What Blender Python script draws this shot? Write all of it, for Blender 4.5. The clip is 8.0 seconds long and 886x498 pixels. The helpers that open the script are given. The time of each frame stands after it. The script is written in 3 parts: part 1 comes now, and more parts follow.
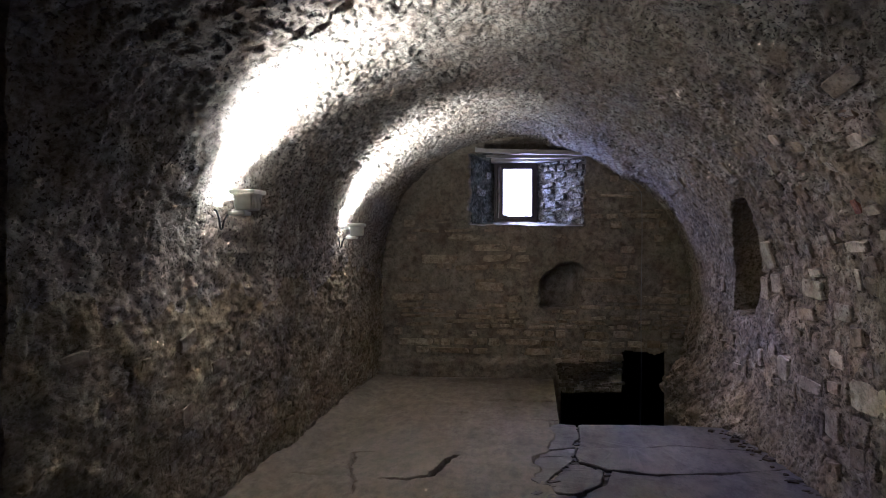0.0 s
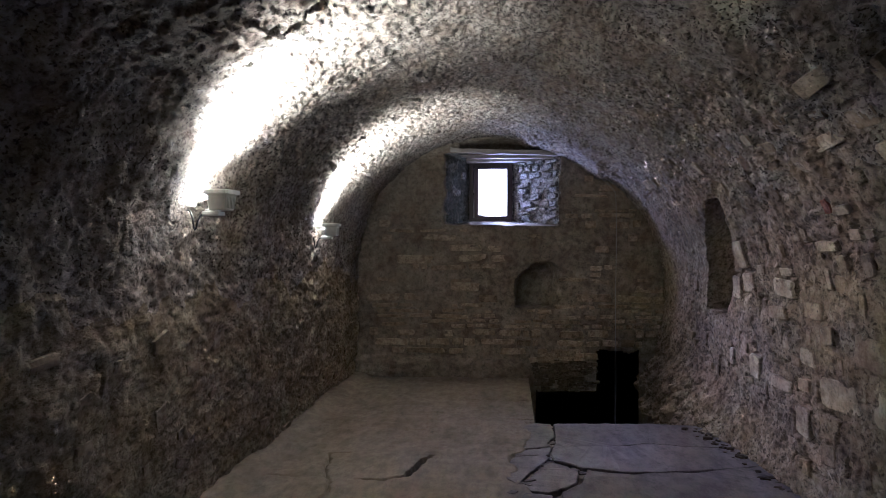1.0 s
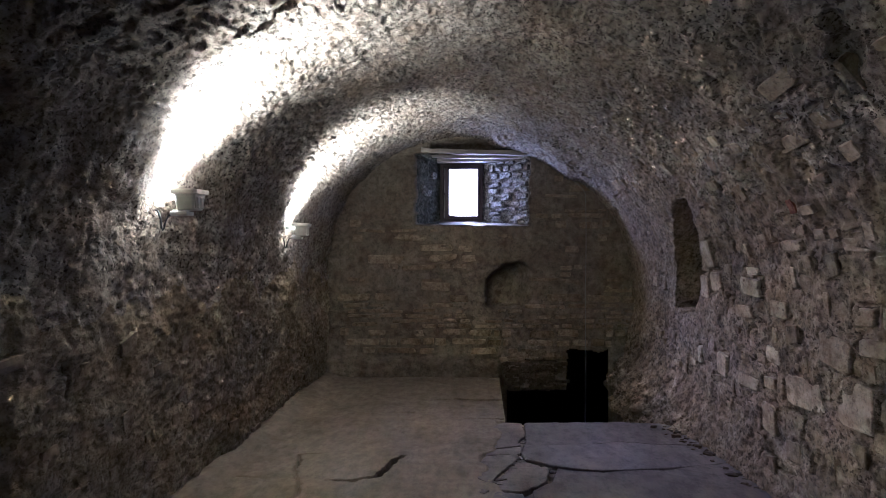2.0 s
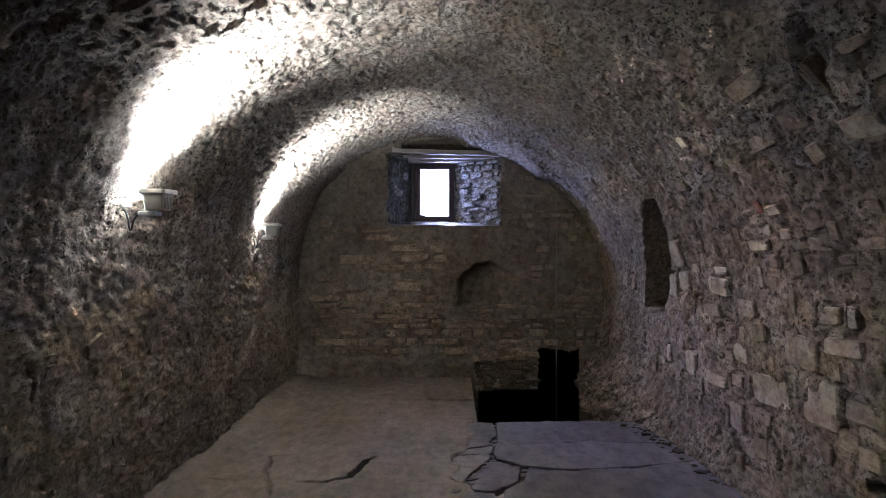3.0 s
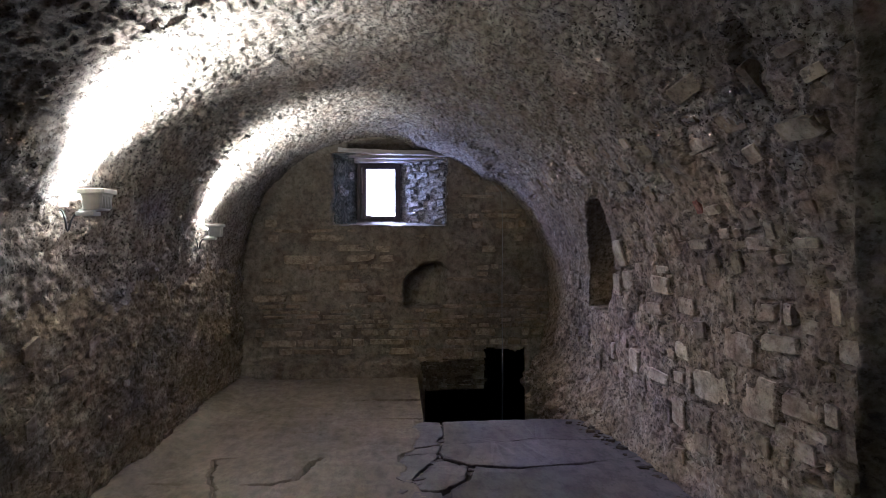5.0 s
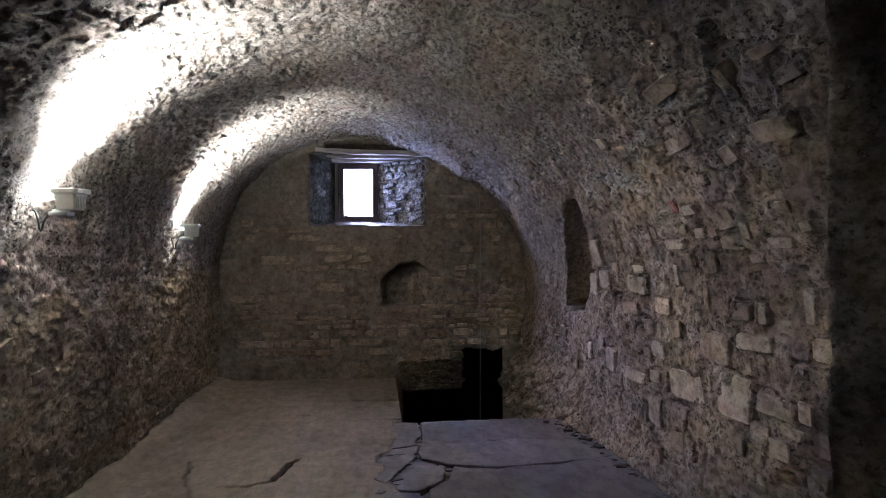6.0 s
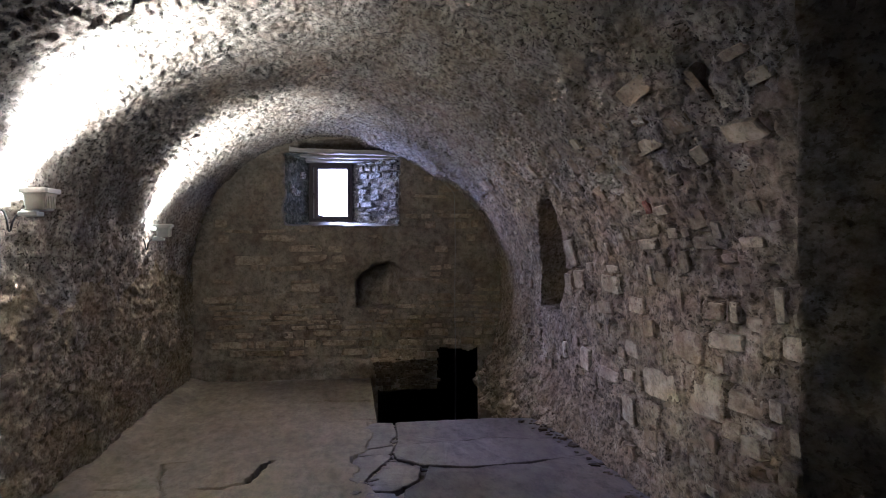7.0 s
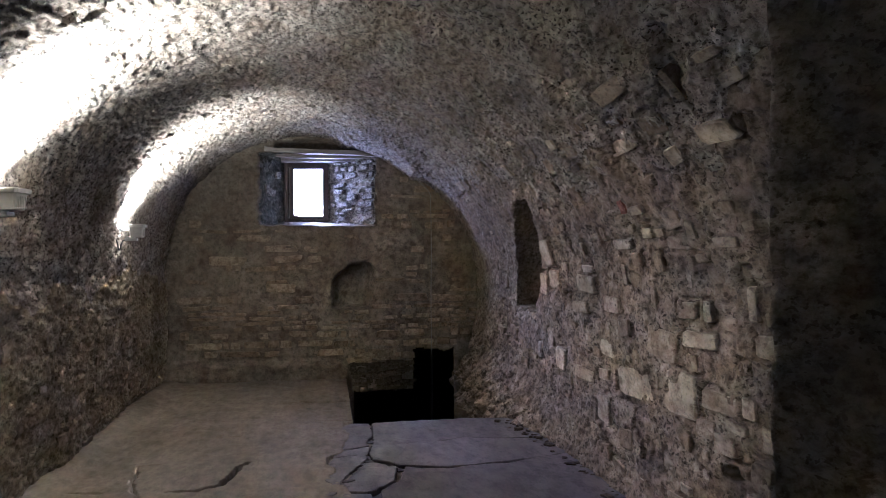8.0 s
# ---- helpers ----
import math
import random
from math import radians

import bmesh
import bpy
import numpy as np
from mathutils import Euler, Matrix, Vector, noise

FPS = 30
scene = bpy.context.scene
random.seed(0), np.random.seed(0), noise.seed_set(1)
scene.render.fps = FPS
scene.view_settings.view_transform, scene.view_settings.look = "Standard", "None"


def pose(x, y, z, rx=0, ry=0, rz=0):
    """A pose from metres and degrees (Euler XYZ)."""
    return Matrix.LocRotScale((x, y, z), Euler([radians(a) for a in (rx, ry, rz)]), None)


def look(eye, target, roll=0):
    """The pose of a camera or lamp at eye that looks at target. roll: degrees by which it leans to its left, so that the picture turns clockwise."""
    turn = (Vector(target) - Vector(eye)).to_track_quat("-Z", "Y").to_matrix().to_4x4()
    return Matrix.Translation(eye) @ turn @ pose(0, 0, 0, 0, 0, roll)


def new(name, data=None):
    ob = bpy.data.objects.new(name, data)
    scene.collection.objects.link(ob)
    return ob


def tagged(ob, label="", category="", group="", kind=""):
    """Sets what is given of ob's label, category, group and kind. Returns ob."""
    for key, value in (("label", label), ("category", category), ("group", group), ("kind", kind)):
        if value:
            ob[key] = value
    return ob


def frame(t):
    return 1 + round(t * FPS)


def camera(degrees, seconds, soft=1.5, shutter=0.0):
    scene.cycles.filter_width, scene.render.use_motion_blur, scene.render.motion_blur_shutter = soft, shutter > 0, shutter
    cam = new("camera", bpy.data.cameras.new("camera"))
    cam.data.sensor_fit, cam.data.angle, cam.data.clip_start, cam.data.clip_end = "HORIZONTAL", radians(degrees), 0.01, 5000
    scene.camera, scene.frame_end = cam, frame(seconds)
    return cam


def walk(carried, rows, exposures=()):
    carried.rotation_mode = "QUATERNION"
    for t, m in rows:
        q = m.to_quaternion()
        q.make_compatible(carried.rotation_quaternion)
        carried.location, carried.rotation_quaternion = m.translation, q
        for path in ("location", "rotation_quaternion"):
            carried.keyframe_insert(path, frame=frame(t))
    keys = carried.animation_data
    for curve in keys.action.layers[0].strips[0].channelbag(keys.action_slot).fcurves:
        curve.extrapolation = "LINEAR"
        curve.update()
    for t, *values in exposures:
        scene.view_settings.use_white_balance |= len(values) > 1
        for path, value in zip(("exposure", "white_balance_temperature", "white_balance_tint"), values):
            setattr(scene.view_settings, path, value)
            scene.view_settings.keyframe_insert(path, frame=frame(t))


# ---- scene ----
# camera: a slow pan to the right from one standpoint, eye at 1.5 m
cam = camera(55.82, 8.0, soft=0.9)
EYE, TILT, LEAN, TURN = 1.5, 0.0, -0.3, 6.28
ROWS = [
    (0.0, 0.0, 0.0, 0.0), (0.5, -0.799, -0.005, 0.055), (1.0, -1.676, -0.004, 0.110), (1.5, -2.561, -0.008, 0.150),
    (1.7, -3.02, -0.008, 0.168), (2.8, -5.25, -0.009, 0.270), (3.0, -5.638, -0.009, 0.283), (3.5, -6.415, -0.013, 0.315),
    (4.0, -7.316, -0.018, 0.344), (4.5, -8.344, -0.026, 0.385), (4.7, -8.76, -0.028, 0.405), (5.8, -10.53, -0.037, 0.495),
    (6.0, -10.833, -0.038, 0.507), (6.5, -11.756, -0.046, 0.535), (7.0, -12.549, -0.052, 0.573), (7.5, -13.489, -0.056, 0.610),
    (8.0, -14.186, -0.062, 0.648),
]
STOPS, KELVIN, TINT = 4.08, 4450, 34
walk(cam, [(t, pose(0, 0, EYE, TILT, LEAN, TURN) @ pose(0, 0, 0, 90 + p, r, yaw)) for t, yaw, p, r in ROWS],
     [(0.0, STOPS - 0.22, KELVIN, TINT), (3.0, STOPS - 0.06, KELVIN, TINT), (6.0, STOPS + 0.02, KELVIN, TINT), (8.0, STOPS + 0.18, KELVIN, TINT)])

# ---- daylight outside ----
world = bpy.data.worlds.new("sky")
scene.world = world
world.use_nodes = True
sky = world.node_tree.nodes.new("ShaderNodeTexSky")
sky.sky_type, sky.sun_disc = "NISHITA", False
sky.sun_elevation, sky.sun_rotation = radians(27), radians(-27)
world.node_tree.nodes["Background"].inputs["Strength"].default_value = 0.15
world.node_tree.links.new(sky.outputs[0], world.node_tree.nodes["Background"].inputs["Color"])
sun_data = bpy.data.lights.new("sun", "SUN")
sun_data.energy, sun_data.angle, sun_data.color = 0.9, radians(26), (1.0, 0.93, 0.88)
sun = new("sun", sun_data)
sun.matrix_world = look((-4, 18, 6), (-4 + 0.41, 18 - 0.79, 6 - 0.46))

WINDOW_LIGHT = 1.0      # watts of sky light through the window opening

# ---- numbers of the plan (metres) ----
LEFT, RIGHT, SPRING, CROWN = -1.79, 1.76, 1.2, 2.83      # vault walls, springing, crown
BACK, FRONT = 9.75, 2.15                                  # back wall, far face of the front wall
WIN = (-0.489, 0.012, 1.845, 2.535)                          # window frame: x0, x1, z0, z1
SASH = BACK + 0.45                                        # depth of the window in its recess
PIT = (0.22, 7.28)                                        # left and near edge of the stair pit


# ---- noise ----
def lattice(i, j, k, seed):
    h = (i * 374761393 + j * 668265263 + k * 3266489917 + seed * 1274126177) & 0xFFFFFFFF
    h = ((h ^ (h >> 13)) * 1274126177) & 0xFFFFFFFF
    h = ((h ^ (h >> 16)) * 2246822519) & 0xFFFFFFFF
    return ((h ^ (h >> 15)) & 0xFFFF) / 65535.0


def value_noise(p, seed=0):
    """Smooth noise from -1 to 1 at the points p (n x 3)."""
    b = np.floor(p).astype(np.int64)
    f = p - b
    f = f * f * f * (f * (f * 6 - 15) + 10)
    out = np.zeros(len(p))
    for dx in (0, 1):
        for dy in (0, 1):
            for dz in (0, 1):
                w = (f[:, 0] if dx else 1 - f[:, 0]) * (f[:, 1] if dy else 1 - f[:, 1]) * (f[:, 2] if dz else 1 - f[:, 2])
                out += w * lattice(b[:, 0] + dx, b[:, 1] + dy, b[:, 2] + dz, seed)
    return out * 2 - 1


def fbm(p, scale, octaves=4, gain=0.5, seed=0):
    out, a = np.zeros(len(p)), 1.0
    for o in range(octaves):
        out += a * value_noise(p * scale, seed + o * 17)
        scale, a = scale * 2.03, a * gain
    return out


def smooth(a, b, x):
    t = np.clip((x - a) / (b - a), 0, 1)
    return t * t * (3 - 2 * t)


# ---- materials ----
def nodes_of(name):
    m = bpy.data.materials.new(name)
    m.use_nodes = True
    nt = m.node_tree
    return m, nt, nt.nodes["Principled BSDF"]


def node(nt, kind, **values):
    n = nt.nodes.new(kind)
    for k, v in values.items():
        n.inputs[k.replace("_", " ")].default_value = v
    return n


def ramp(nt, source, stops):
    r = nt.nodes.new("ShaderNodeValToRGB")
    while len(r.color_ramp.elements) < len(stops):
        r.color_ramp.elements.new(0.5)
    for e, (at, c) in zip(r.color_ramp.elements, stops):
        e.position, e.color = at, (*c, 1)
    nt.links.new(source, r.inputs["Fac"])
    return r.outputs["Color"]


def mix(nt, kind, a, b, fac):
    n = nt.nodes.new("ShaderNodeMix")
    n.data_type, n.blend_type = "RGBA", kind
    for socket, v in ((n.inputs[0], fac), (n.inputs[6], a), (n.inputs[7], b)):
        if isinstance(v, bpy.types.NodeSocket):
            nt.links.new(v, socket)
        else:
            socket.default_value = v
    return n.outputs[2]


def rough_stone(name, dark, mid, light, grain=28.0, bump=0.6, pits=0.5, stain=(0.55, 0.42, 0.32), per_piece=False, rough=0.92, stretch=0.55, bump_depth=0.014):
    """Old plaster, mortar or stone: cloudy colour, stains, grain, pits with their shade in the colour, and fine relief
    at real size.
    """
    m, nt, bsdf = nodes_of(name)
    if per_piece:
        where = nt.nodes.new("ShaderNodeTexCoord").outputs["Object"]
        info = nt.nodes.new("ShaderNodeObjectInfo")
        offs = nt.nodes.new("ShaderNodeVectorMath")
        offs.operation = "MULTIPLY_ADD"
        offs.inputs[1].default_value = (40, 40, 40)
        geo = nt.nodes.new("ShaderNodeNewGeometry")
        nt.links.new(info.outputs["Random"], offs.inputs[0])
        nt.links.new(geo.outputs["Position"], offs.inputs[2])
        where = offs.outputs[0]
    else:
        where = nt.nodes.new("ShaderNodeNewGeometry").outputs["Position"]
    drawn = nt.nodes.new("ShaderNodeVectorMath")
    drawn.operation = "MULTIPLY"
    drawn.inputs[1].default_value = (1.0, stretch, 1.0)
    nt.links.new(where, drawn.inputs[0])
    where = drawn.outputs[0]

    def tex(kind, **values):
        n = node(nt, kind, **values)
        nt.links.new(where, n.inputs["Vector"])
        return n

    broad = tex("ShaderNodeTexNoise", Scale=1.7, Detail=5.0, Roughness=0.65)
    fine = tex("ShaderNodeTexNoise", Scale=grain, Detail=7.0, Roughness=0.72)
    blot = tex("ShaderNodeTexNoise", Scale=6.0, Detail=4.0, Roughness=0.6)
    cells = tex("ShaderNodeTexNoise", Scale=grain * 1.5, Detail=3.0, Roughness=0.6)
    base = ramp(nt, fine.outputs[0], [(0.39, dark), (0.50, mid), (0.61, light)])
    cloud = ramp(nt, broad.outputs[0], [(0.30, (0.62, 0.60, 0.58)), (0.52, (0.95, 0.95, 0.95)), (0.72, (1.0, 1.0, 1.0))])
    base = mix(nt, "MULTIPLY", base, cloud, 0.9)
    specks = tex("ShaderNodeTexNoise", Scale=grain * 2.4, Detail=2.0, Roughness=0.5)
    # small holes: the shade inside them is painted into the colour
    shaded_holes = ramp(nt, specks.outputs[0], [(0.385, (0.10, 0.085, 0.07)), (0.415, (1, 1, 1))])
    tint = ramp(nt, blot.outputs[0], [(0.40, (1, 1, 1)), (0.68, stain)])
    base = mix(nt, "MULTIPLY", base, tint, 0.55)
    # wider pits, darkened in colour for their shade as well
    shaded_pits = ramp(nt, cells.outputs[0], [(0.37, (0.26, 0.23, 0.20)), (0.45, (1, 1, 1))])
    base = mix(nt, "MULTIPLY", base, shaded_pits, pits)
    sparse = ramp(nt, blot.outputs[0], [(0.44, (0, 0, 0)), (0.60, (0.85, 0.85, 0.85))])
    shaded_holes = mix(nt, "MIX", shaded_holes, (1, 1, 1, 1), sparse)
    base = mix(nt, "MULTIPLY", base, shaded_holes, min(1.0, pits * 1.3))
    if per_piece:
        tone = ramp(nt, info.outputs["Random"], [(0.0, (0.72, 0.68, 0.62)), (0.5, (0.90, 0.87, 0.82)), (1.0, (1.0, 0.99, 0.97))])
        base = mix(nt, "MULTIPLY", base, tone, 1.0)
    nt.links.new(base, bsdf.inputs["Base Color"])
    bsdf.inputs["Roughness"].default_value = rough
    bsdf.inputs["Specular IOR Level"].default_value = 0.25
    relief = mix(nt, "MULTIPLY", fine.outputs[0], shaded_pits, 0.6)
    relief = mix(nt, "MULTIPLY", relief, shaded_holes, 0.5 * pits)
    bp = node(nt, "ShaderNodeBump", Strength=bump, Distance=bump_depth)
    nt.links.new(relief, bp.inputs["Height"])
    nt.links.new(bp.outputs[0], bsdf.inputs["Normal"])
    return m


def plain(name, colour, rough=0.5, metal=0.0, grain=40.0, spread=0.25, bump=0.15):
    m, nt, bsdf = nodes_of(name)
    n = node(nt, "ShaderNodeTexNoise", Scale=grain, Detail=5.0)
    nt.links.new(nt.nodes.new("ShaderNodeTexCoord").outputs["Object"], n.inputs["Vector"])
    lo = tuple(c * (1 - spread) for c in colour)
    nt.links.new(ramp(nt, n.outputs[0], [(0.3, lo), (0.65, colour)]), bsdf.inputs["Base Color"])
    bsdf.inputs["Roughness"].default_value, bsdf.inputs["Metallic"].default_value = rough, metal
    bp = node(nt, "ShaderNodeBump", Strength=bump, Distance=0.004)
    nt.links.new(n.outputs[0], bp.inputs["Height"])
    nt.links.new(bp.outputs[0], bsdf.inputs["Normal"])
    return m


def wood(name, dark, light, axis_scale=(3, 60, 60), rough=0.75):
    m, nt, bsdf = nodes_of(name)
    mp = nt.nodes.new("ShaderNodeMapping")
    mp.inputs["Scale"].default_value = axis_scale
    nt.links.new(nt.nodes.new("ShaderNodeTexCoord").outputs["Object"], mp.inputs["Vector"])
    n = node(nt, "ShaderNodeTexNoise", Scale=1.0, Detail=6.0, Roughness=0.7)
    nt.links.new(mp.outputs[0], n.inputs["Vector"])
    nt.links.new(ramp(nt, n.outputs[0], [(0.32, dark), (0.66, light)]), bsdf.inputs["Base Color"])
    bsdf.inputs["Roughness"].default_value = rough
    bp = node(nt, "ShaderNodeBump", Strength=0.5, Distance=0.006)
    nt.links.new(n.outputs[0], bp.inputs["Height"])
    nt.links.new(bp.outputs[0], bsdf.inputs["Normal"])
    return m


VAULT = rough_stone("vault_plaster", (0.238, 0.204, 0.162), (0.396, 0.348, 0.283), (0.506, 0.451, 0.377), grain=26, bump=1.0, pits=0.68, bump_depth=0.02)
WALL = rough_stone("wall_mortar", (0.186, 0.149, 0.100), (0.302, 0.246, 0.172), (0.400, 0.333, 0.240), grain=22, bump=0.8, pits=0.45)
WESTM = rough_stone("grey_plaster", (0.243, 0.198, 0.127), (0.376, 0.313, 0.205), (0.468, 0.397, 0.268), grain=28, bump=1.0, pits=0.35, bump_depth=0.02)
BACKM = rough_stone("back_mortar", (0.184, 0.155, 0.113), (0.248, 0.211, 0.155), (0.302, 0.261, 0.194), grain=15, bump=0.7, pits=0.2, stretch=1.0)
# grey reveal stone, lightened for the daylight on the right cheek
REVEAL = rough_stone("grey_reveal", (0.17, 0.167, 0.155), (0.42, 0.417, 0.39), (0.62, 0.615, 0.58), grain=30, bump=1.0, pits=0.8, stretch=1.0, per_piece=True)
# green-grey plaster, darkened to give the left cheek its shade
SHADED_CHEEK = rough_stone("shaded_green_plaster", (0.075, 0.082, 0.062), (0.14, 0.148, 0.115), (0.25, 0.25, 0.20), grain=22, bump=0.8, pits=0.5, stretch=1.0)
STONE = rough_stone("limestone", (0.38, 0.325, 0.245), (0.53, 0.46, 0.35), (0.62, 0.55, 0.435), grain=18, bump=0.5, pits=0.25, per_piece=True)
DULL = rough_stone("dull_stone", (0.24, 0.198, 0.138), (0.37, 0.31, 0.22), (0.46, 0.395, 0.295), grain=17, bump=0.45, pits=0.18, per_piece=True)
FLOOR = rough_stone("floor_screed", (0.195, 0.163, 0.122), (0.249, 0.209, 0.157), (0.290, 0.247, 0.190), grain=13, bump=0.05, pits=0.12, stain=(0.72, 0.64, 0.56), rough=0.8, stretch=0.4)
# the violet-grey cast puts the window's bluish daylight into the slab colour
DAYLIT_SLAB = rough_stone("daylit_floor_slab", (0.158, 0.14, 0.145), (0.218, 0.197, 0.205), (0.268, 0.245, 0.252), grain=12, bump=0.12, pits=0.15, stain=(0.7, 0.64, 0.58), per_piece=True, rough=0.75, stretch=0.4)
# dark stone colour: painted shade above the pit, and the dark wall-foot crumbs
PIT_SHADE_CRUMB = rough_stone("pit_shade_and_crumb", (0.07, 0.059, 0.044), (0.125, 0.106, 0.079), (0.18, 0.155, 0.118), grain=20, bump=0.6, pits=0.25, per_piece=True)
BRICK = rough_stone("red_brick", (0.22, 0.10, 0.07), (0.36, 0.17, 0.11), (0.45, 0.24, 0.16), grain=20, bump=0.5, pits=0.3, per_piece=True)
# near-black: the unlit pit's darkness is put into this colour
SHADED_EARTH = rough_stone("shaded_earth", (0.025, 0.021, 0.017), (0.05, 0.042, 0.035), (0.075, 0.065, 0.053), grain=18, bump=0.8, pits=0.4)
# unseen ground, made pale to throw daylight up through the window
BOUNCE_GROUND = rough_stone("pale_bounce_ground", (0.34, 0.32, 0.29), (0.50, 0.48, 0.44), (0.62, 0.60, 0.56), grain=9, bump=0.6, pits=0.2)
WHITE = plain("white_enamel", (0.78, 0.77, 0.74), rough=0.4, grain=30, spread=0.12)
BLACK = plain("black_rubber", (0.03, 0.03, 0.03), rough=0.55)
FRAME = wood("dark_brown_wood", (0.022, 0.012, 0.010), (0.055, 0.032, 0.026), (40, 40, 4), rough=0.45)
TIMBER = wood("weathered_timber", (0.20, 0.17, 0.14), (0.46, 0.42, 0.36), (3, 50, 50))
METAL = plain("zinc_wire", (0.30, 0.29, 0.27), rough=0.45, metal=0.8)
GLASS = bpy.data.materials.new("clear_glass")
GLASS.use_nodes = True
GLASS.node_tree.nodes["Principled BSDF"].inputs["Transmission Weight"].default_value = 1.0
GLASS.node_tree.nodes["Principled BSDF"].inputs["Roughness"].default_value = 0.0
GLASS.node_tree.nodes["Principled BSDF"].inputs["IOR"].default_value = 1.45


# ---- mesh helpers ----
def mesh_object(name, verts, faces, material, parent=None, smooth_shade=True):
    me = bpy.data.meshes.new(name)
    me.from_pydata([tuple(v) for v in verts], [], faces)
    me.materials.append(material)
    if smooth_shade:
        me.polygons.foreach_set("use_smooth", [True] * len(me.polygons))
    me.update()
    ob = new(name, me)
    if parent:
        ob.parent = parent
    return ob


def grid_object(name, pts, nu, nv, material, keep=None, parent=None, flip=False):
    """A sheet from nu x nv points; keep: which cells stay."""
    i = np.arange(nu * nv).reshape(nu, nv)
    q = np.stack([i[:-1, :-1], i[1:, :-1], i[1:, 1:], i[:-1, 1:]], -1).reshape(-1, 4)
    if flip:
        q = q[:, ::-1]
    if keep is not None:
        q = q[keep.reshape(-1)]
    me = bpy.data.meshes.new(name)
    me.vertices.add(len(pts))
    me.vertices.foreach_set("co", pts.astype(np.float32).ravel())
    me.loops.add(q.size)
    me.loops.foreach_set("vertex_index", q.astype(np.int32).ravel())
    me.polygons.add(len(q))
    me.polygons.foreach_set("loop_start", np.arange(0, q.size, 4, dtype=np.int32))
    me.polygons.foreach_set("loop_total", np.full(len(q), 4, dtype=np.int32))
    me.polygons.foreach_set("use_smooth", np.ones(len(q), dtype=bool))
    me.materials.append(material)
    me.update(calc_edges=True)
    me.validate()
    ob = new(name, me)
    if parent:
        ob.parent = parent
    return ob


def box_bm(bm, x0, x1, y0, y1, z0, z1, bevel=0.0):
    made = bmesh.ops.create_cube(bm, size=1)["verts"]
    bmesh.ops.scale(bm, vec=(x1 - x0, y1 - y0, z1 - z0), verts=made)
    bmesh.ops.translate(bm, vec=((x0 + x1) / 2, (y0 + y1) / 2, (z0 + z1) / 2), verts=made)
    if bevel:
        edges = list({e for v in made for e in v.link_edges})
        bmesh.ops.bevel(bm, geom=edges, offset=bevel, segments=2, affect="EDGES", profile=0.6)


def part(name, bm, material, parent=None, label=""):
    """Links a bmesh as one mesh object under a thing or a part."""
    me = bpy.data.meshes.new(name)
    bm.to_mesh(me)
    bm.free()
    me.materials.append(material)
    ob = new(name, me)
    if parent:
        ob.parent = parent
    return tagged(ob, label=label)


def box_part(name, box, material, parent=None, bevel=0.0, label=""):
    bm = bmesh.new()
    box_bm(bm, *box, bevel=bevel)
    return part(name, bm, material, parent, label)


def tube_bm(bm, pts, radius, sides=8):
    """A tube along points."""
    rings = []
    for i, p in enumerate(pts):
        d = (Vector(pts[min(i + 1, len(pts) - 1)]) - Vector(pts[max(i - 1, 0)])).normalized()
        a = d.orthogonal().normalized() if not rings else (side - d * side.dot(d)).normalized()
        side, b = a, d.cross(a)
        rings.append([bm.verts.new(Vector(p) + radius * (math.cos(k * 2 * math.pi / sides) * a + math.sin(k * 2 * math.pi / sides) * b)) for k in range(sides)])
    for r, s in zip(rings, rings[1:]):
        for k in range(sides):
            bm.faces.new((r[k], r[(k + 1) % sides], s[(k + 1) % sides], s[k]))
    bm.faces.new(rings[0][::-1])
    bm.faces.new(rings[-1])


# ---- the vaulted room: walls and vault as one profile ----
def profile(s):
    """Half-profile points: s from 0 (left foot) to 1 (crown) to 2 (right foot); returns x, z."""
    x, z = np.zeros_like(s), np.zeros_like(s)
    wall = 0.36
    for sign, k in ((-1, s <= 1), (1, s > 1)):
        u = np.where(sign < 0, s, 2 - s)
        w = (RIGHT if sign > 0 else -LEFT)
        n = 1.72 if sign > 0 else 2.25
        a = np.clip((u - wall) / (1 - wall), 0, 1) * math.pi / 2
        px = w * np.cos(a) ** (2 / n)
        pz = SPRING + (CROWN - SPRING) * np.sin(a) ** (2 / n)
        low = u < wall
        px = np.where(low, w + 0.04 * (1 - u / wall), px)
        pz = np.where(low, -0.25 + (SPRING + 0.25) * u / wall, pz)
        x[k], z[k] = sign * px[k], pz[k]
    return x, z


def even_profile(step):
    s = np.linspace(0, 2, 6001)
    x, z = profile(s)
    d = np.concatenate([[0], np.cumsum(np.hypot(np.diff(x), np.diff(z)))])
    n = int(d[-1] / step)
    s = np.interp(np.linspace(0, d[-1], n + 1), d, s)
    return s


def cavity(p, at, size, depth):
    """A hollow of that depth round a place."""
    d = np.sqrt((((p - np.array(at)) / np.array(size)) ** 2).sum(1))
    return depth * smooth(1.15, 0.7, d)


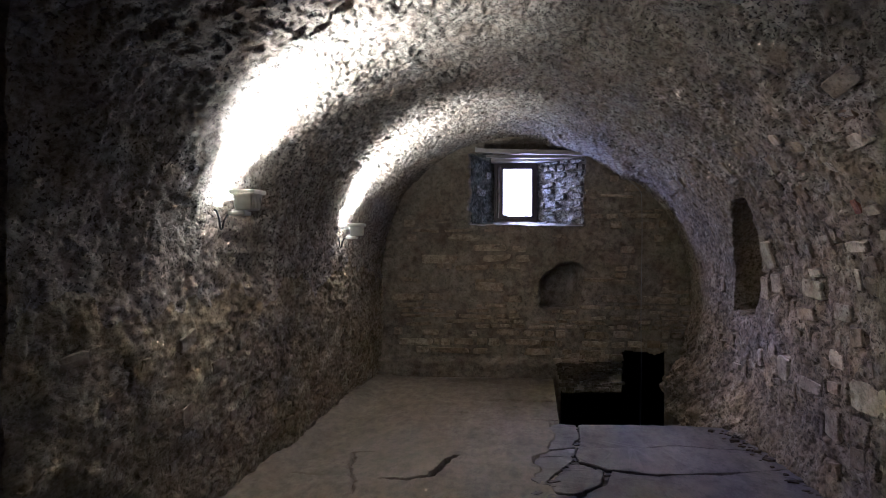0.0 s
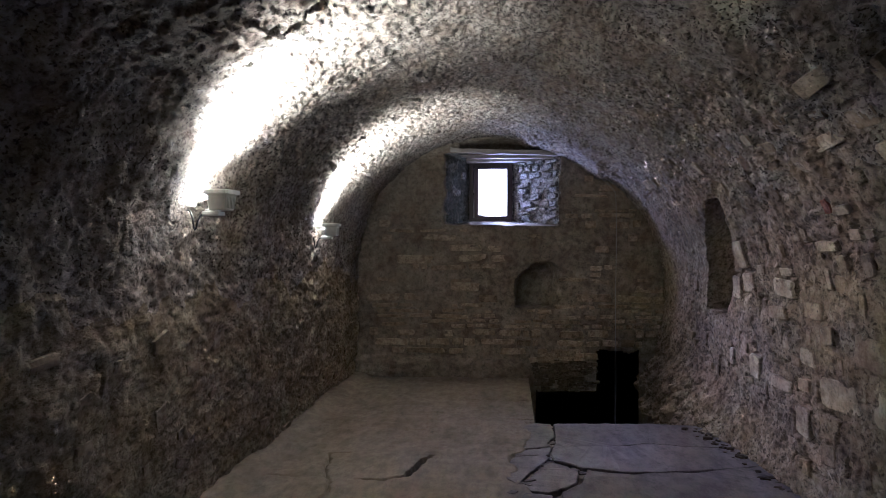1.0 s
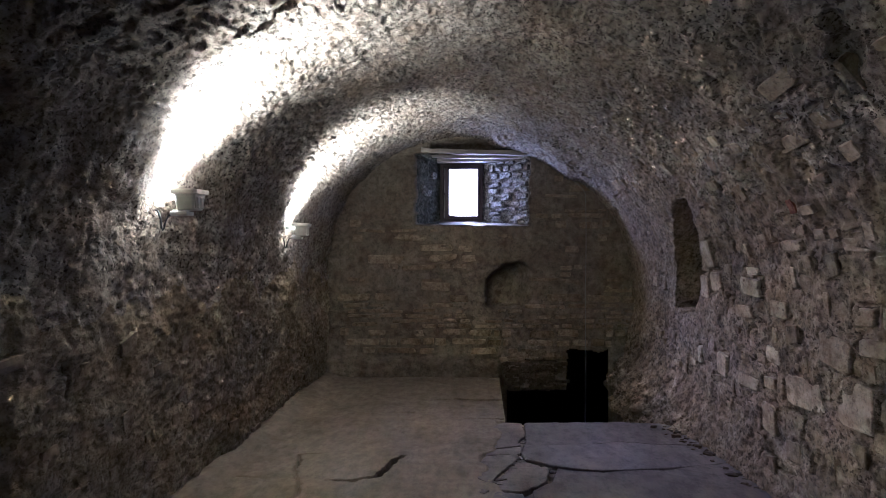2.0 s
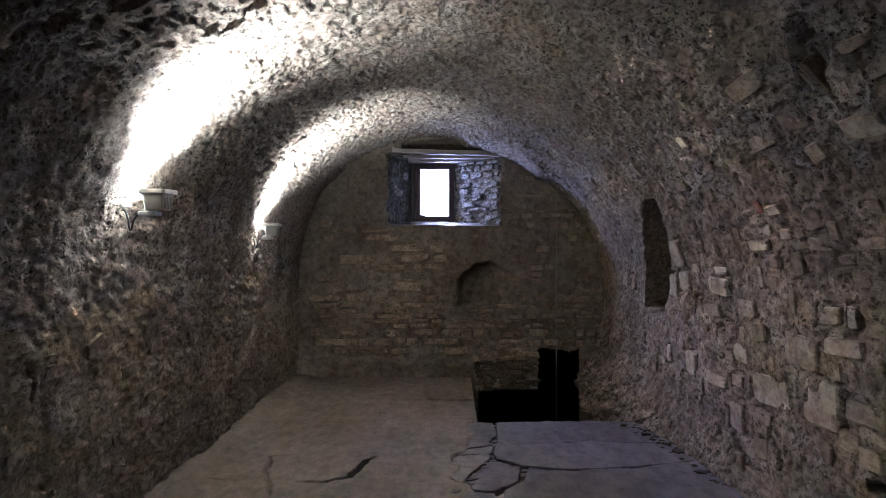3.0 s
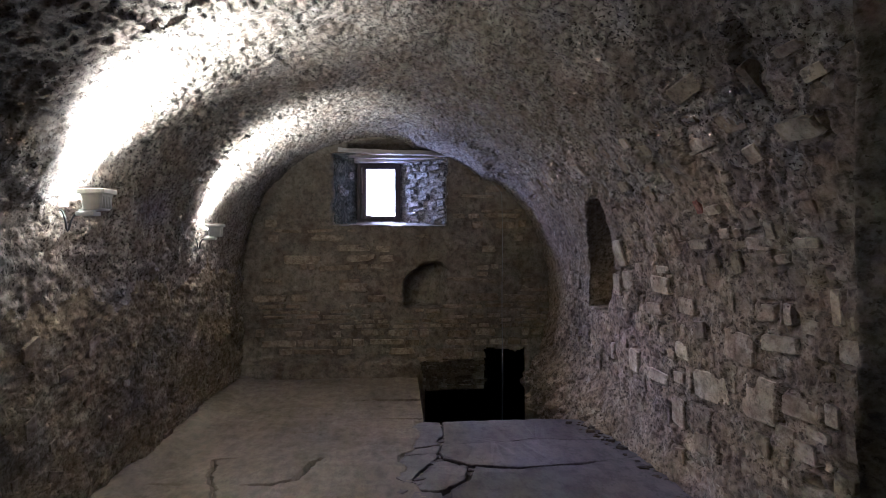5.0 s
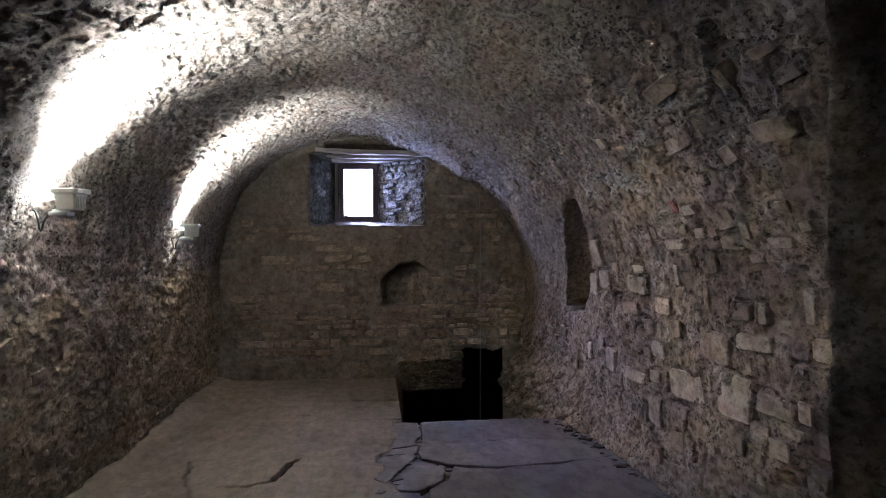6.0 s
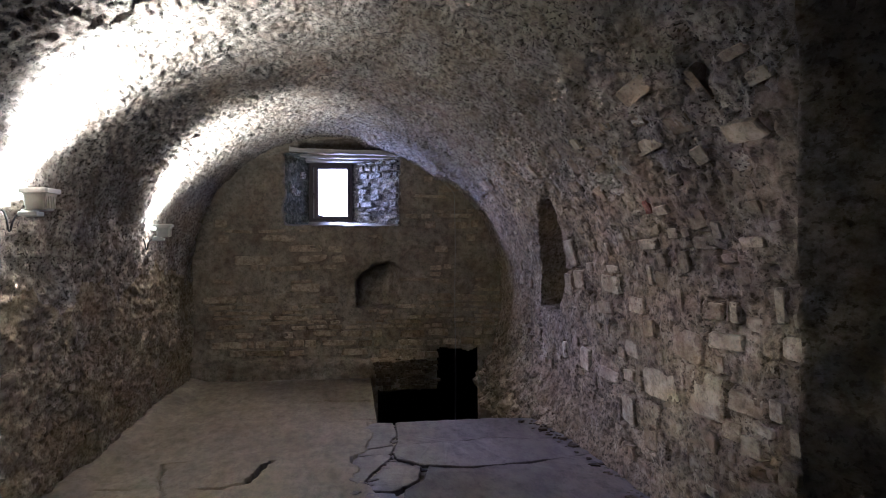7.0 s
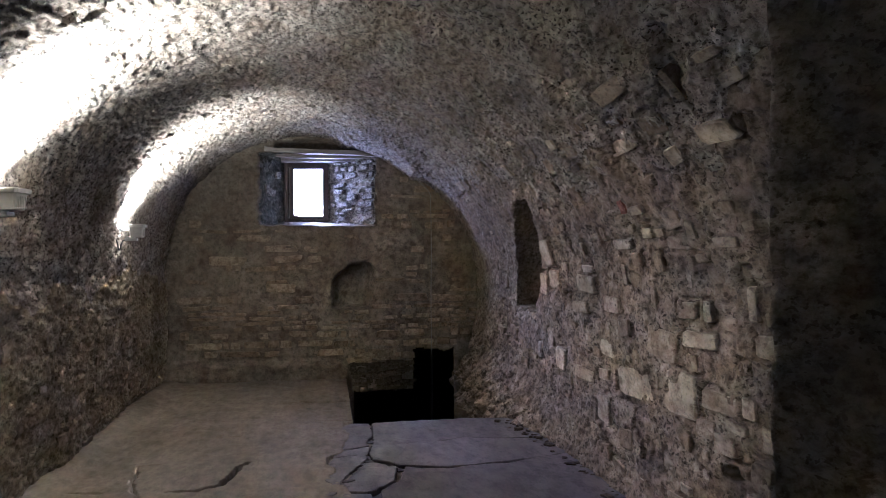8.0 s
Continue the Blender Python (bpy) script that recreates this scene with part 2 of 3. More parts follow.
def shell_depth(p):
    """How far the rough face of walls and vault lies outside its plain profile."""
    q = p * np.array([1.0, 0.62, 1.0])
    left = smooth(-1.0, -1.6, p[:, 0]) * smooth(2.0, 1.5, p[:, 2])
    right = smooth(1.0, 1.6, p[:, 0]) * smooth(2.2, 1.5, p[:, 2])
    wall = np.maximum(left, right)
    calm = 1 - 0.5 * smooth(-0.9, -1.45, p[:, 0]) * smooth(5.2, 4.3, p[:, 1])
    d = 0.022 * fbm(p, 1.6, 3, 0.5, 3) + 0.005 * fbm(q, 6.0, 2, 0.5, 11) - 0.010
    # crumbs, larger and smaller pits, thin scales that have come off
    d += 0.0072 * fbm(q, 23.0, 2, 0.8, 23) * (1 - 0.35 * right) * calm
    patch = smooth(-0.5, 0.25, value_noise(q * 3.1, 45)) * (1 - 0.8 * wall)
    d += 0.012 * smooth(0.22, 0.52, value_noise(q * 19.0, 41)) * patch * calm
    d += 0.009 * smooth(0.25, 0.5, value_noise(q * 33.0, 47)) * (1 - 0.5 * wall) * calm
    d += 0.010 * smooth(0.52, 0.60, fbm(q, 7.0, 4, 0.62, 151)) * (1 - 0.5 * right) * calm
    d += left * (0.4 + 0.6 * calm) * (0.006 * fbm(q, 4.5, 3, 0.5, 61) + 0.004 * fbm(q, 13.0, 2, 0.6, 67) + 0.0075 * fbm(q, 34.0, 1, 0.6, 73) + 0.006 * smooth(0.4, 0.6, fbm(q, 9.0, 3, 0.6, 71)))
    d += right * (0.009 * fbm(q, 7.0, 2, 0.6, 63) + 0.006 * fbm(q, 17.0, 2, 0.6, 69))
    return d


def arc_of(s):
    """Length along the profile at each s, and in all."""
    x, z = profile(s)
    high = np.concatenate([[0], np.cumsum(np.hypot(np.diff(x), np.diff(z)))])
    return high[-1], high


# stones of the right wall: place along the room, height along the profile, length, height
BLOCKS = [(4.19, 1.00, 0.42, 0.18), (3.76, 1.07, 0.39, 0.09), (4.68, 0.72, 0.60, 0.19), (4.01, 0.76, 0.44, 0.25), (3.58, 0.80, 0.38, 0.11),
          (3.31, 0.82, 0.14, 0.11), (3.74, 0.65, 0.21, 0.10), (3.54, 0.62, 0.22, 0.10), (3.44, 0.72, 0.20, 0.06), (5.21, 0.69, 0.20, 0.08),
          (5.61, 0.64, 0.45, 0.10), (3.91, 1.20, 0.22, 0.10), (3.67, 1.21, 0.10, 0.11), (6.28, 1.49, 0.30, 0.21), (6.55, 1.23, 0.22, 0.19),
          (6.22, 1.27, 0.30, 0.16), (5.46, 1.27, 0.38, 0.13), (4.99, 1.16, 0.33, 0.11), (6.19, 0.67, 0.26, 0.18), (5.22, 0.47, 0.27, 0.20),
          (5.09, 0.87, 0.29, 0.10), (5.61, 1.10, 0.40, 0.09)]
HIGH_STONES = [(3.66, 1.46, 0.18, 0.05), (3.36, 1.54, 0.26, 0.05), (3.11, 1.61, 0.10, 0.05), (3.16, 1.10, 0.18, 0.11), (4.61, 1.54, 0.34, 0.06),
               (4.20, 1.60, 0.13, 0.06), (4.03, 1.60, 0.11, 0.05), (3.87, 1.54, 0.26, 0.07), (3.00, 2.01, 0.34, 0.11), (2.71, 2.19, 0.17, 0.06),
               (3.61, 2.35, 0.42, 0.11), (3.94, 2.08, 0.40, 0.08)]
rng = random.Random(11)
taken = []


def free(y, h, w, t):
    if any(abs(y - a) < (w + c) * 0.5 + 0.008 and abs(h - b) < (t + d) * 0.5 + 0.006 for a, b, c, d in taken):
        return False
    taken.append((y, h, w, t))
    return True


def rubble_plan():
    """The measured blocks first, then rubble of all sizes packed between them."""
    taken.extend(BLOCKS + HIGH_STONES)
    for tries in range(9000):
        y = 2.25 + 6.3 * rng.random() ** 1.2
        h = rng.uniform(0.05, 1.62) if rng.random() < 0.9 else rng.uniform(1.62, 2.3)
        big = max(0.35, 1 - tries / 4500)
        w, t = rng.uniform(0.07, 0.34) * big, rng.uniform(0.05, 0.15) * big
        if rng.random() < 0.12:
            w, t = t, w
        if len(taken) < 215 and not (5.95 < y < 8.0 and 0.88 < h < 2.1) and not (y > 5.5 and h < 0.45):
            free(y, h, w, t)
    return list(taken)


EAST_STONES = rubble_plan()


def shell(step):
    s = even_profile(step)
    ys = np.arange(FRONT - 0.15, BACK + 0.16, step)
    x, z = profile(s)
    dx, dz = np.gradient(x), np.gradient(z)
    ln = np.hypot(dx, dz)
    nx, nz = -dz / ln, dx / ln          # outward
    S, Y = np.meshgrid(np.arange(len(s)), ys, indexing="ij")
    p = np.stack([x[S], Y, z[S]], -1).reshape(-1, 3)
    nrm = np.stack([nx[S], np.zeros_like(Y), nz[S]], -1).reshape(-1, 3)
    d = shell_depth(p)
    # the niche in the right wall: a slit with a leaning near jamb
    right = p[:, 0] > 1.0
    yy, zz = p[:, 1], p[:, 2]
    wob = 0.018 * fbm(p, 8.0, 3, 0.5, 91)
    near = np.interp(zz, [1.0, 1.16, 1.33, 1.39, 1.59, 1.74, 1.87], [6.92, 6.73, 6.60, 6.65, 6.44, 6.36, 6.25]) + wob
    far = np.interp(zz, [0.95, 1.28, 1.53, 1.7, 1.87], [7.75, 7.58, 7.36, 7.1, 6.75]) + wob
    inside = smooth(0, 0.02, yy - near) * smooth(0, 0.02, far - yy) * smooth(0.955, 0.975, zz + wob) * smooth(1.885, 1.865, zz + wob)
    d += np.where(right, 0.34 * inside, 0)
    d += np.where(right, cavity(p, (1.76, 3.50, 0.50), (0.3, 0.075, 0.028), 0.12) + cavity(p, (1.76, 4.54, 0.36), (0.3, 0.04, 0.055), 0.07), 0)
    # rubble foot that swells inward near the stair pit
    reach = np.interp(yy, [4.0, 4.86, 5.75, 6.48, 7.0, 7.6], [0.01, 0.04, 0.06, 0.10, 0.20, 0.28])
    tall = np.interp(yy, [5.0, 7.0, 8.5], [0.12, 0.40, 0.85])
    foot = np.clip(1 - zz / tall, 0, 1) ** 1.3 * right * (zz > -0.3)
    d -= foot * reach * (1 + 0.25 * fbm(p, 5.0, 4, 0.65, 77))
    # the vault hangs a little lower beside the window
    d -= cavity(p, (0.66, 9.8, 2.66), (0.62, 1.5, 0.6), 0.085)
    # open joints round the stones of the right wall
    total, high = arc_of(s)
    for sy, sh, sw, st in EAST_STONES[:110]:
        a = np.where(np.abs(total - high - 0.25 - sh) < st / 2 + 0.05)[0]
        b = np.where(np.abs(ys - sy) < sw / 2 + 0.06)[0]
        if len(a) and len(b):
            hh, y2 = np.meshgrid(total - high[a] - 0.25, ys[b], indexing="ij")
            off = np.maximum((np.abs(y2 - sy) - sw / 2) * 0.7, np.abs(hh - sh) - st / 2)
            g = np.stack([np.zeros(hh.size), y2.ravel(), hh.ravel()], 1)
            gap = smooth(0.0, 0.45, value_noise(g * np.array([1, 6.0, 9.0]), 83)).reshape(hh.shape)
            block = d.reshape(len(s), len(ys))
            block[np.ix_(a, b)] += 0.026 * gap * smooth(-0.014, -0.002, off) * smooth(0.016, 0.006, off)
    # patches of plaster that have fallen from the vault
    for at, size in (((-1.03, 4.0, 2.6), (0.07, 0.06, 0.3)), ((-1.12, 3.9, 2.55), (0.05, 0.05, 0.3)), ((-0.91, 3.92, 2.66), (0.08, 0.05, 0.3)),
                     ((-0.70, 5.22, 2.74), (0.04, 0.05, 0.3)), ((-0.85, 5.34, 2.69), (0.06, 0.07, 0.3)), ((1.17, 4.12, 2.3), (0.08, 0.12, 0.3)), ((1.28, 3.05, 2.17), (0.06, 0.10, 0.3)), ((1.23, 2.93, 2.22), (0.07, 0.09, 0.3)),
                     ((-1.8, 3.54, 0.98), (0.3, 0.03, 0.03)), ((-1.8, 3.56, 0.90), (0.3, 0.014, 0.08))):
        d += cavity(p, at, size, 0.05)
    p = p + nrm * d[:, None]
    return s, ys, p.reshape(len(s), len(ys), 3)


STEP = 0.0098
s_all, ys_all, pts_all = shell(STEP)
z_mid = profile(s_all)[1]


def ragged(y, z, level, reach, seed):
    """True above the torn edge between the vault's plaster and the wall below it."""
    q = np.stack([np.zeros(y.size), y.ravel(), z.ravel()], 1)
    return (z.ravel() > level + reach * fbm(q, 1.3, 4, 0.6, seed)).reshape(y.shape)


def shell_pieces():
    """The side walls and the vault, cut from one rough sheet along a ragged line."""
    crown = int(np.argmax(z_mid))
    out = {}
    zc = np.repeat(((z_mid[:-1] + z_mid[1:]) / 2)[:, None], len(ys_all) - 1, 1)
    yc = np.repeat(((ys_all[:-1] + ys_all[1:]) / 2)[None, :], len(s_all) - 1, 0)
    rows = np.arange(len(s_all) - 1)[:, None] + 0 * yc
    up_w, up_e = ragged(yc, zc, 1.25, 0.16, 131), ragged(yc, zc, 2.0, 0.20, 137)
    west, east = (rows < crown) & ~up_w, (rows >= crown) & ~up_e
    for name, keep, mat, label, cat in (("wall_west", west, WESTM, "rough rubble wall with grey-brown lime plaster", "wall"),
                                        ("ceiling", ~west & ~east, VAULT, "pitted plaster barrel vault washed by floodlights", "vault"),
                                        ("wall_east", east, WALL, "rubble stone wall set in crumbling mortar, with a niche", "wall")):
        used = np.where(keep.any(1))[0]
        a, b = used[0], used[-1] + 1
        blk = pts_all[a:b + 1]
        ob = grid_object(name, blk.reshape(-1, 3), blk.shape[0], blk.shape[1], mat, keep=keep[a:b])
        out[name] = tagged(ob, label, cat, kind="structure")
    return out["wall_west"], out["wall_east"]


WEST, EAST = shell_pieces()


# ---- back wall: window recess, niche, stair door ----
def back_wall():
    xs = np.arange(-2.0, 2.0, 0.016)
    zs = np.unique(np.concatenate([np.arange(-2.5, 3.0, 0.016), np.linspace(1.765, 1.855, 40), np.linspace(2.565, 2.63, 32)]).round(4))
    X, Z = np.meshgrid(xs, zs, indexing="ij")
    p = np.stack([X.ravel(), np.full(X.size, BACK), Z.ravel()], 1)
    x, z = p[:, 0], p[:, 2]
    y = BACK - (0.011 * fbm(p, 2.0, 3, 0.5, 5) + 0.008 * fbm(p * np.array([0.6, 1, 1.6]), 9.0, 3, 0.55, 15) + 0.004 * fbm(p, 30.0, 2, 0.6, 19))
    wob = 0.02 * fbm(p, 8.0, 3, 0.5, 33)
    # window recess: splayed cheeks, sloping sill, flat head
    k = np.minimum.reduce([np.clip((x + wob + 0.77) / 0.28, 0, 1), np.clip((0.57 - x - wob) / 0.54, 0, 1),
                           np.clip((z + 0.5 * wob - 1.775) / 0.066, 0, 1), np.clip((2.62 - z) / 0.08, 0, 1)])
    y += k * (SASH + 0.03 - BACK) + (k > 0) * (k < 1) * (0.030 * fbm(p, 9.0, 3, 0.6, 55) + 0.024 * fbm(p, 26.0, 2, 0.6, 57))
    # shallow blocked niche
    arch = np.interp(x, [0.05, 0.12, 0.30, 0.42, 0.56], [1.12, 1.24, 1.34, 1.36, 1.30])
    n = smooth(0.060, 0.075, x + wob) * smooth(0.60, 0.42, x + wob) * smooth(0.82, 0.86, z + wob) * smooth(0.0, 0.03, arch - z + wob)
    y += 0.28 * n
    # smooth mortar bench along the foot
    y -= 0.07 * smooth(0.26, 0.17, z + wob) * smooth(0.30, 0.18, x)
    # broken head above the lintel
    y += 0.22 * smooth(-0.62, -0.5, x + wob) * smooth(0.45, 0.3, x + wob) * smooth(2.655, 2.675, z) * smooth(2.80, 2.76, z + wob + 0.10 * np.abs(x + 0.1))
    p[:, 1] = y
    xc, zc = (X[:-1, :-1] + 0.008), (Z[:-1, :-1] + Z[1:, 1:]) / 2
    hole = (xc > WIN[0] + 0.01) & (xc < WIN[1] - 0.01) & (zc > WIN[2] + 0.01) & (zc < WIN[3] - 0.01)
    wz = 0.05 * np.sin(xc * 13) + 0.03 * np.sin(xc * 31)
    # the wide low cut shapes the black shade below the wall
    door = (xc > 0.99) & (xc < 1.47) & (zc < 0.33 + 0.3 * wz) | (xc > 0.30) & (xc < 1.47) & (zc < -0.12 + 0.4 * wz)
    ob = grid_object("wall_north", p, len(xs), len(zs), BACKM, keep=~(hole | door), flip=True)
    # left cheek darkened in its green-grey colour for shade, right cheek grey stone lightened for light
    ob.data.materials.append(SHADED_CHEEK)
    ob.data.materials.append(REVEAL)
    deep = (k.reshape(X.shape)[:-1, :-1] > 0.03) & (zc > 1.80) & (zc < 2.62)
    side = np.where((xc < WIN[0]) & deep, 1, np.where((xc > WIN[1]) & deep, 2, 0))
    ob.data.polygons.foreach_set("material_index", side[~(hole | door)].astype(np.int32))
    return tagged(ob, "coursed rubble end wall with window recess and blocked niche", "wall", kind="structure")


NORTH = back_wall()


# ---- floor ----
def near_line(x, y, line):
    """Distance to a polyline in the plan."""
    best = np.full(x.shape, 9.0)
    for (ax, ay), (bx, by) in zip(line, line[1:]):
        t = np.clip(((x - ax) * (bx - ax) + (y - ay) * (by - ay)) / ((bx - ax) ** 2 + (by - ay) ** 2), 0, 1)
        best = np.minimum(best, np.hypot(x - ax - t * (bx - ax), y - ay - t * (by - ay)))
    return best


SLAB_EDGE = 0.10      # the flagstones begin to the right of this line


def floor_sheet():
    xs, ys = np.arange(-2.0, 2.0, 0.0105), np.concatenate([np.arange(-3.2, 4.7, 0.05), np.arange(4.7, 8.6, 0.013), np.arange(8.6, 10.0, 0.025)])
    X, Y = np.meshgrid(xs, ys, indexing="ij")
    p = np.stack([X.ravel(), Y.ravel(), np.zeros(X.size)], 1)
    x, y = p[:, 0].copy(), p[:, 1].copy()
    z = 0.010 * fbm(p, 1.5, 3, 0.5, 7) + 0.003 * fbm(p, 9.0, 3, 0.5, 9)
    wx = x + 0.02 * fbm(p, 7.0, 3, 0.6, 71)
    wy = y + 0.03 * fbm(p, 7.0, 3, 0.6, 73)
    for line, w, deep in CRACKS:
        z -= deep * smooth(w, w * 0.5, near_line(wx, wy, line)) * (0.6 + 0.4 * value_noise(p * 5, 75))
    # dirt that gathers along the walls
    z += 0.05 * smooth(-1.60, -1.80, x) + 0.015 * smooth(9.45, 9.75, y)
    # bed under the flagstones lies lower
    z -= 0.020 * smooth(SLAB_EDGE, SLAB_EDGE + 0.03, x + 0.10 * fbm(p, 3.0, 2, 0.5, 81)) * smooth(7.34, 7.30, y) * smooth(4.3, 4.4, y)
    p[:, 2] = z
    xc, yc = X[:-1, :-1] + 0.005, (Y[:-1, :-1] + Y[1:, 1:]) / 2
    pit = (xc > PIT[0]) & (yc > PIT[1])
    ob = grid_object("floor", p, len(xs), len(ys), FLOOR, keep=~pit)
    return tagged(ob, "worn pale screed floor with long open cracks", "floor", kind="structure")


CRACKS = [
    ([(-1.00, 5.40), (-0.84, 5.41), (-0.69, 5.48), (-0.64, 5.75), (-0.56, 6.03)], 0.017, 0.13),
    ([(-1.35, 6.06), (-1.27, 5.68), (-1.17, 5.32), (-1.12, 5.0)], 0.012, 0.09), ([(-1.35, 6.06), (-1.18, 6.10)], 0.012, 0.03),
    ([(-0.25, 8.40), (-0.05, 8.33), (0.22, 8.34)], 0.035, 0.10), ([(-0.15, 7.45), (0.2, 7.42)], 0.016, 0.03),
    ([(-0.9, 6.9), (-0.7, 6.95)], 0.012, 0.02), ([(-1.62, 5.45), (-1.40, 5.42)], 0.016, 0.03),
    ([(0.56, 5.69), (0.70, 5.65), (0.82, 5.62)], 0.03, 0.08), ([(1.10, 5.70), (1.24, 5.72), (1.36, 5.77)], 0.03, 0.08),
    ([(0.30, 5.95), (0.42, 5.86), (0.50, 5.75)], 0.03, 0.06), ([(0.46, 5.60), (0.42, 5.40), (0.26, 5.2)], 0.03, 0.06),
    ([(-0.45, 8.3), (-0.32, 8.36)], 0.03, 0.02), ([(-0.75, 7.6), (-0.62, 7.62)], 0.03, 0.02),
]
FLOORING = floor_sheet()


# ---- shell round the place, stair pit, front wall, camera's chamber, outside ----
def solid(name, box, material, label, category="wall"):
    return tagged(box_part(name, box, material), label, category, kind="structure")


# unseen cores added behind the rough sheets to keep sky light out of gaps
solid("wall_west_core", (-2.7, -2.12, -3.4, 10.9, -2.6, 3.5), WALL, "thick rubble core of the long wall")
solid("wall_east_core", (2.15, 2.7, -3.4, 10.9, -2.6, 3.5), WALL, "thick rubble core of the long wall")
solid("ceiling_core", (-2.12, 2.15, -3.4, 10.9, 3.05, 3.5), VAULT, "thick masonry fill above the vault", "vault")
Y0, Y1 = SASH + 0.04, SASH + 0.28
solid("wall_north_core_low", (-2.12, 2.15, Y0, Y1, 0.45, WIN[2] + 0.02), BACKM, "outer masonry below the cellar window")
solid("wall_north_core_high", (-2.12, 2.15, Y0, Y1, WIN[3] - 0.02, 3.05), BACKM, "outer masonry above the cellar window")
solid("wall_north_core_west", (-2.12, WIN[0] + 0.02, Y0, Y1, WIN[2] + 0.02, WIN[3] - 0.02), BACKM, "outer masonry beside the cellar window")
solid("wall_north_core_east", (WIN[1] - 0.02, 2.15, Y0, Y1, WIN[2] + 0.02, WIN[3] - 0.02), BACKM, "outer masonry beside the cellar window")
# passage runs on unseen so that its far end stays dark
solid("wall_stair_end", (-2.12, 2.15, 17.6, 17.9, -2.6, 0.45), SHADED_EARTH, "unseen end wall of the stair, near black for its shade")
solid("ceiling_stair", (-2.12, 2.15, Y0 - 0.2, 17.9, 0.45, 0.6), SHADED_EARTH, "low masonry ceiling over the stair passage", "vault")
solid("wall_passage_west", (-2.7, -2.12, 10.9, 17.9, -2.6, 0.6), SHADED_EARTH, "dark side wall of the stair passage")
solid("wall_passage_east", (2.15, 2.7, 10.9, 17.9, -2.6, 0.6), SHADED_EARTH, "dark side wall of the stair passage")
solid("wall_stair_west", (-0.2, 0.2, PIT[1] - 0.3, BACK + 0.1, -2.55, -0.06), SHADED_EARTH, "dark side wall of the stair pit")
solid("wall_stair_near", (0.2, 2.15, PIT[1] - 0.35, PIT[1] - 0.02, -2.55, -0.095), SHADED_EARTH, "dark near wall of the stair pit")
solid("floor_stair", (-2.7, 2.7, PIT[1] - 0.3, 17.9, -2.75, -2.5), SHADED_EARTH, "stair pit floor coloured near black for its shade", "floor")


def ground_outside():
    xs, ys = (-900, -2.7, 2.7, 900), (-900, -3.4, 10.46, 900)
    v = [(x, y, 1.45 + 0.002 * abs(y - 10)) for x in xs for y in ys]
    f = [(i * 4 + j, i * 4 + 4 + j, i * 4 + 5 + j, i * 4 + 1 + j) for i in range(3) for j in range(3) if (i, j) != (1, 1)]
    return tagged(mesh_object("ground", v, f, BOUNCE_GROUND, smooth_shade=False), "unseen ground outside the cellar window, made pale to bounce daylight in", "ground", kind="structure")


ground_outside()


def front_wall():
    """Cross wall with a wide arched opening, splayed towards the dark chamber in which the camera stands."""
    zs = np.concatenate([np.arange(-0.2, 2.0, 0.02)])
    ang = np.linspace(0, math.pi / 2, 60)
    half = []
    for z in zs:
        half.append((1.0, z))
    for a in ang[1:]:
        half.append((math.cos(a) ** 0.7, 2.0 + 0.62 * math.sin(a) ** 0.7))
    outline = [(-1.44 * u, z) for u, z in half] + [(1.20 * u, z) for u, z in half[::-1][1:]]
    depths = [(FRONT + 0.0, 0.75), (FRONT + 0.0, 0.35), (FRONT, 0.02), (FRONT - 0.015, 0.0)] + [(FRONT - 0.03 * k, 0.017 * k) for k in range(1, 19)] + [(FRONT - 0.56, 1.2)]
    pts = []
    for x, z in outline:
        r = Vector((x, 0, max(z - 1.3, 0) if z > 1.3 else 0))
        out = Vector((math.copysign(1, x) * (0.4 if z > 2.45 else 1), 0, 1.0 if z > 2.45 else 0.25 * smooth(1.6, 2.45, np.array(z)))).normalized()
        for y, o in depths:
            pts.append((x + out.x * o, y, z + out.z * o))
    pts = np.array(pts)
    d = 0.022 * fbm(pts, 3.0, 3, 0.5, 101) + 0.010 * fbm(pts, 12.0, 3, 0.6, 103)
    pts[:, 0] += d * np.sign(pts[:, 0])
    pts[:, 1] += 0.5 * d
    ob = grid_object("wall_south", pts, len(outline), len(depths), WALL)
    return tagged(ob, "rough cross wall round a wide arched opening", "wall", kind="structure")


front_wall()
# unseen wall added behind the viewpoint so that the chamber stays dark
solid("wall_chamber_end", (-2.7, 2.7, -3.7, -3.4, -1.9, 3.5), WALL, "rough end wall of the dark entrance chamber")


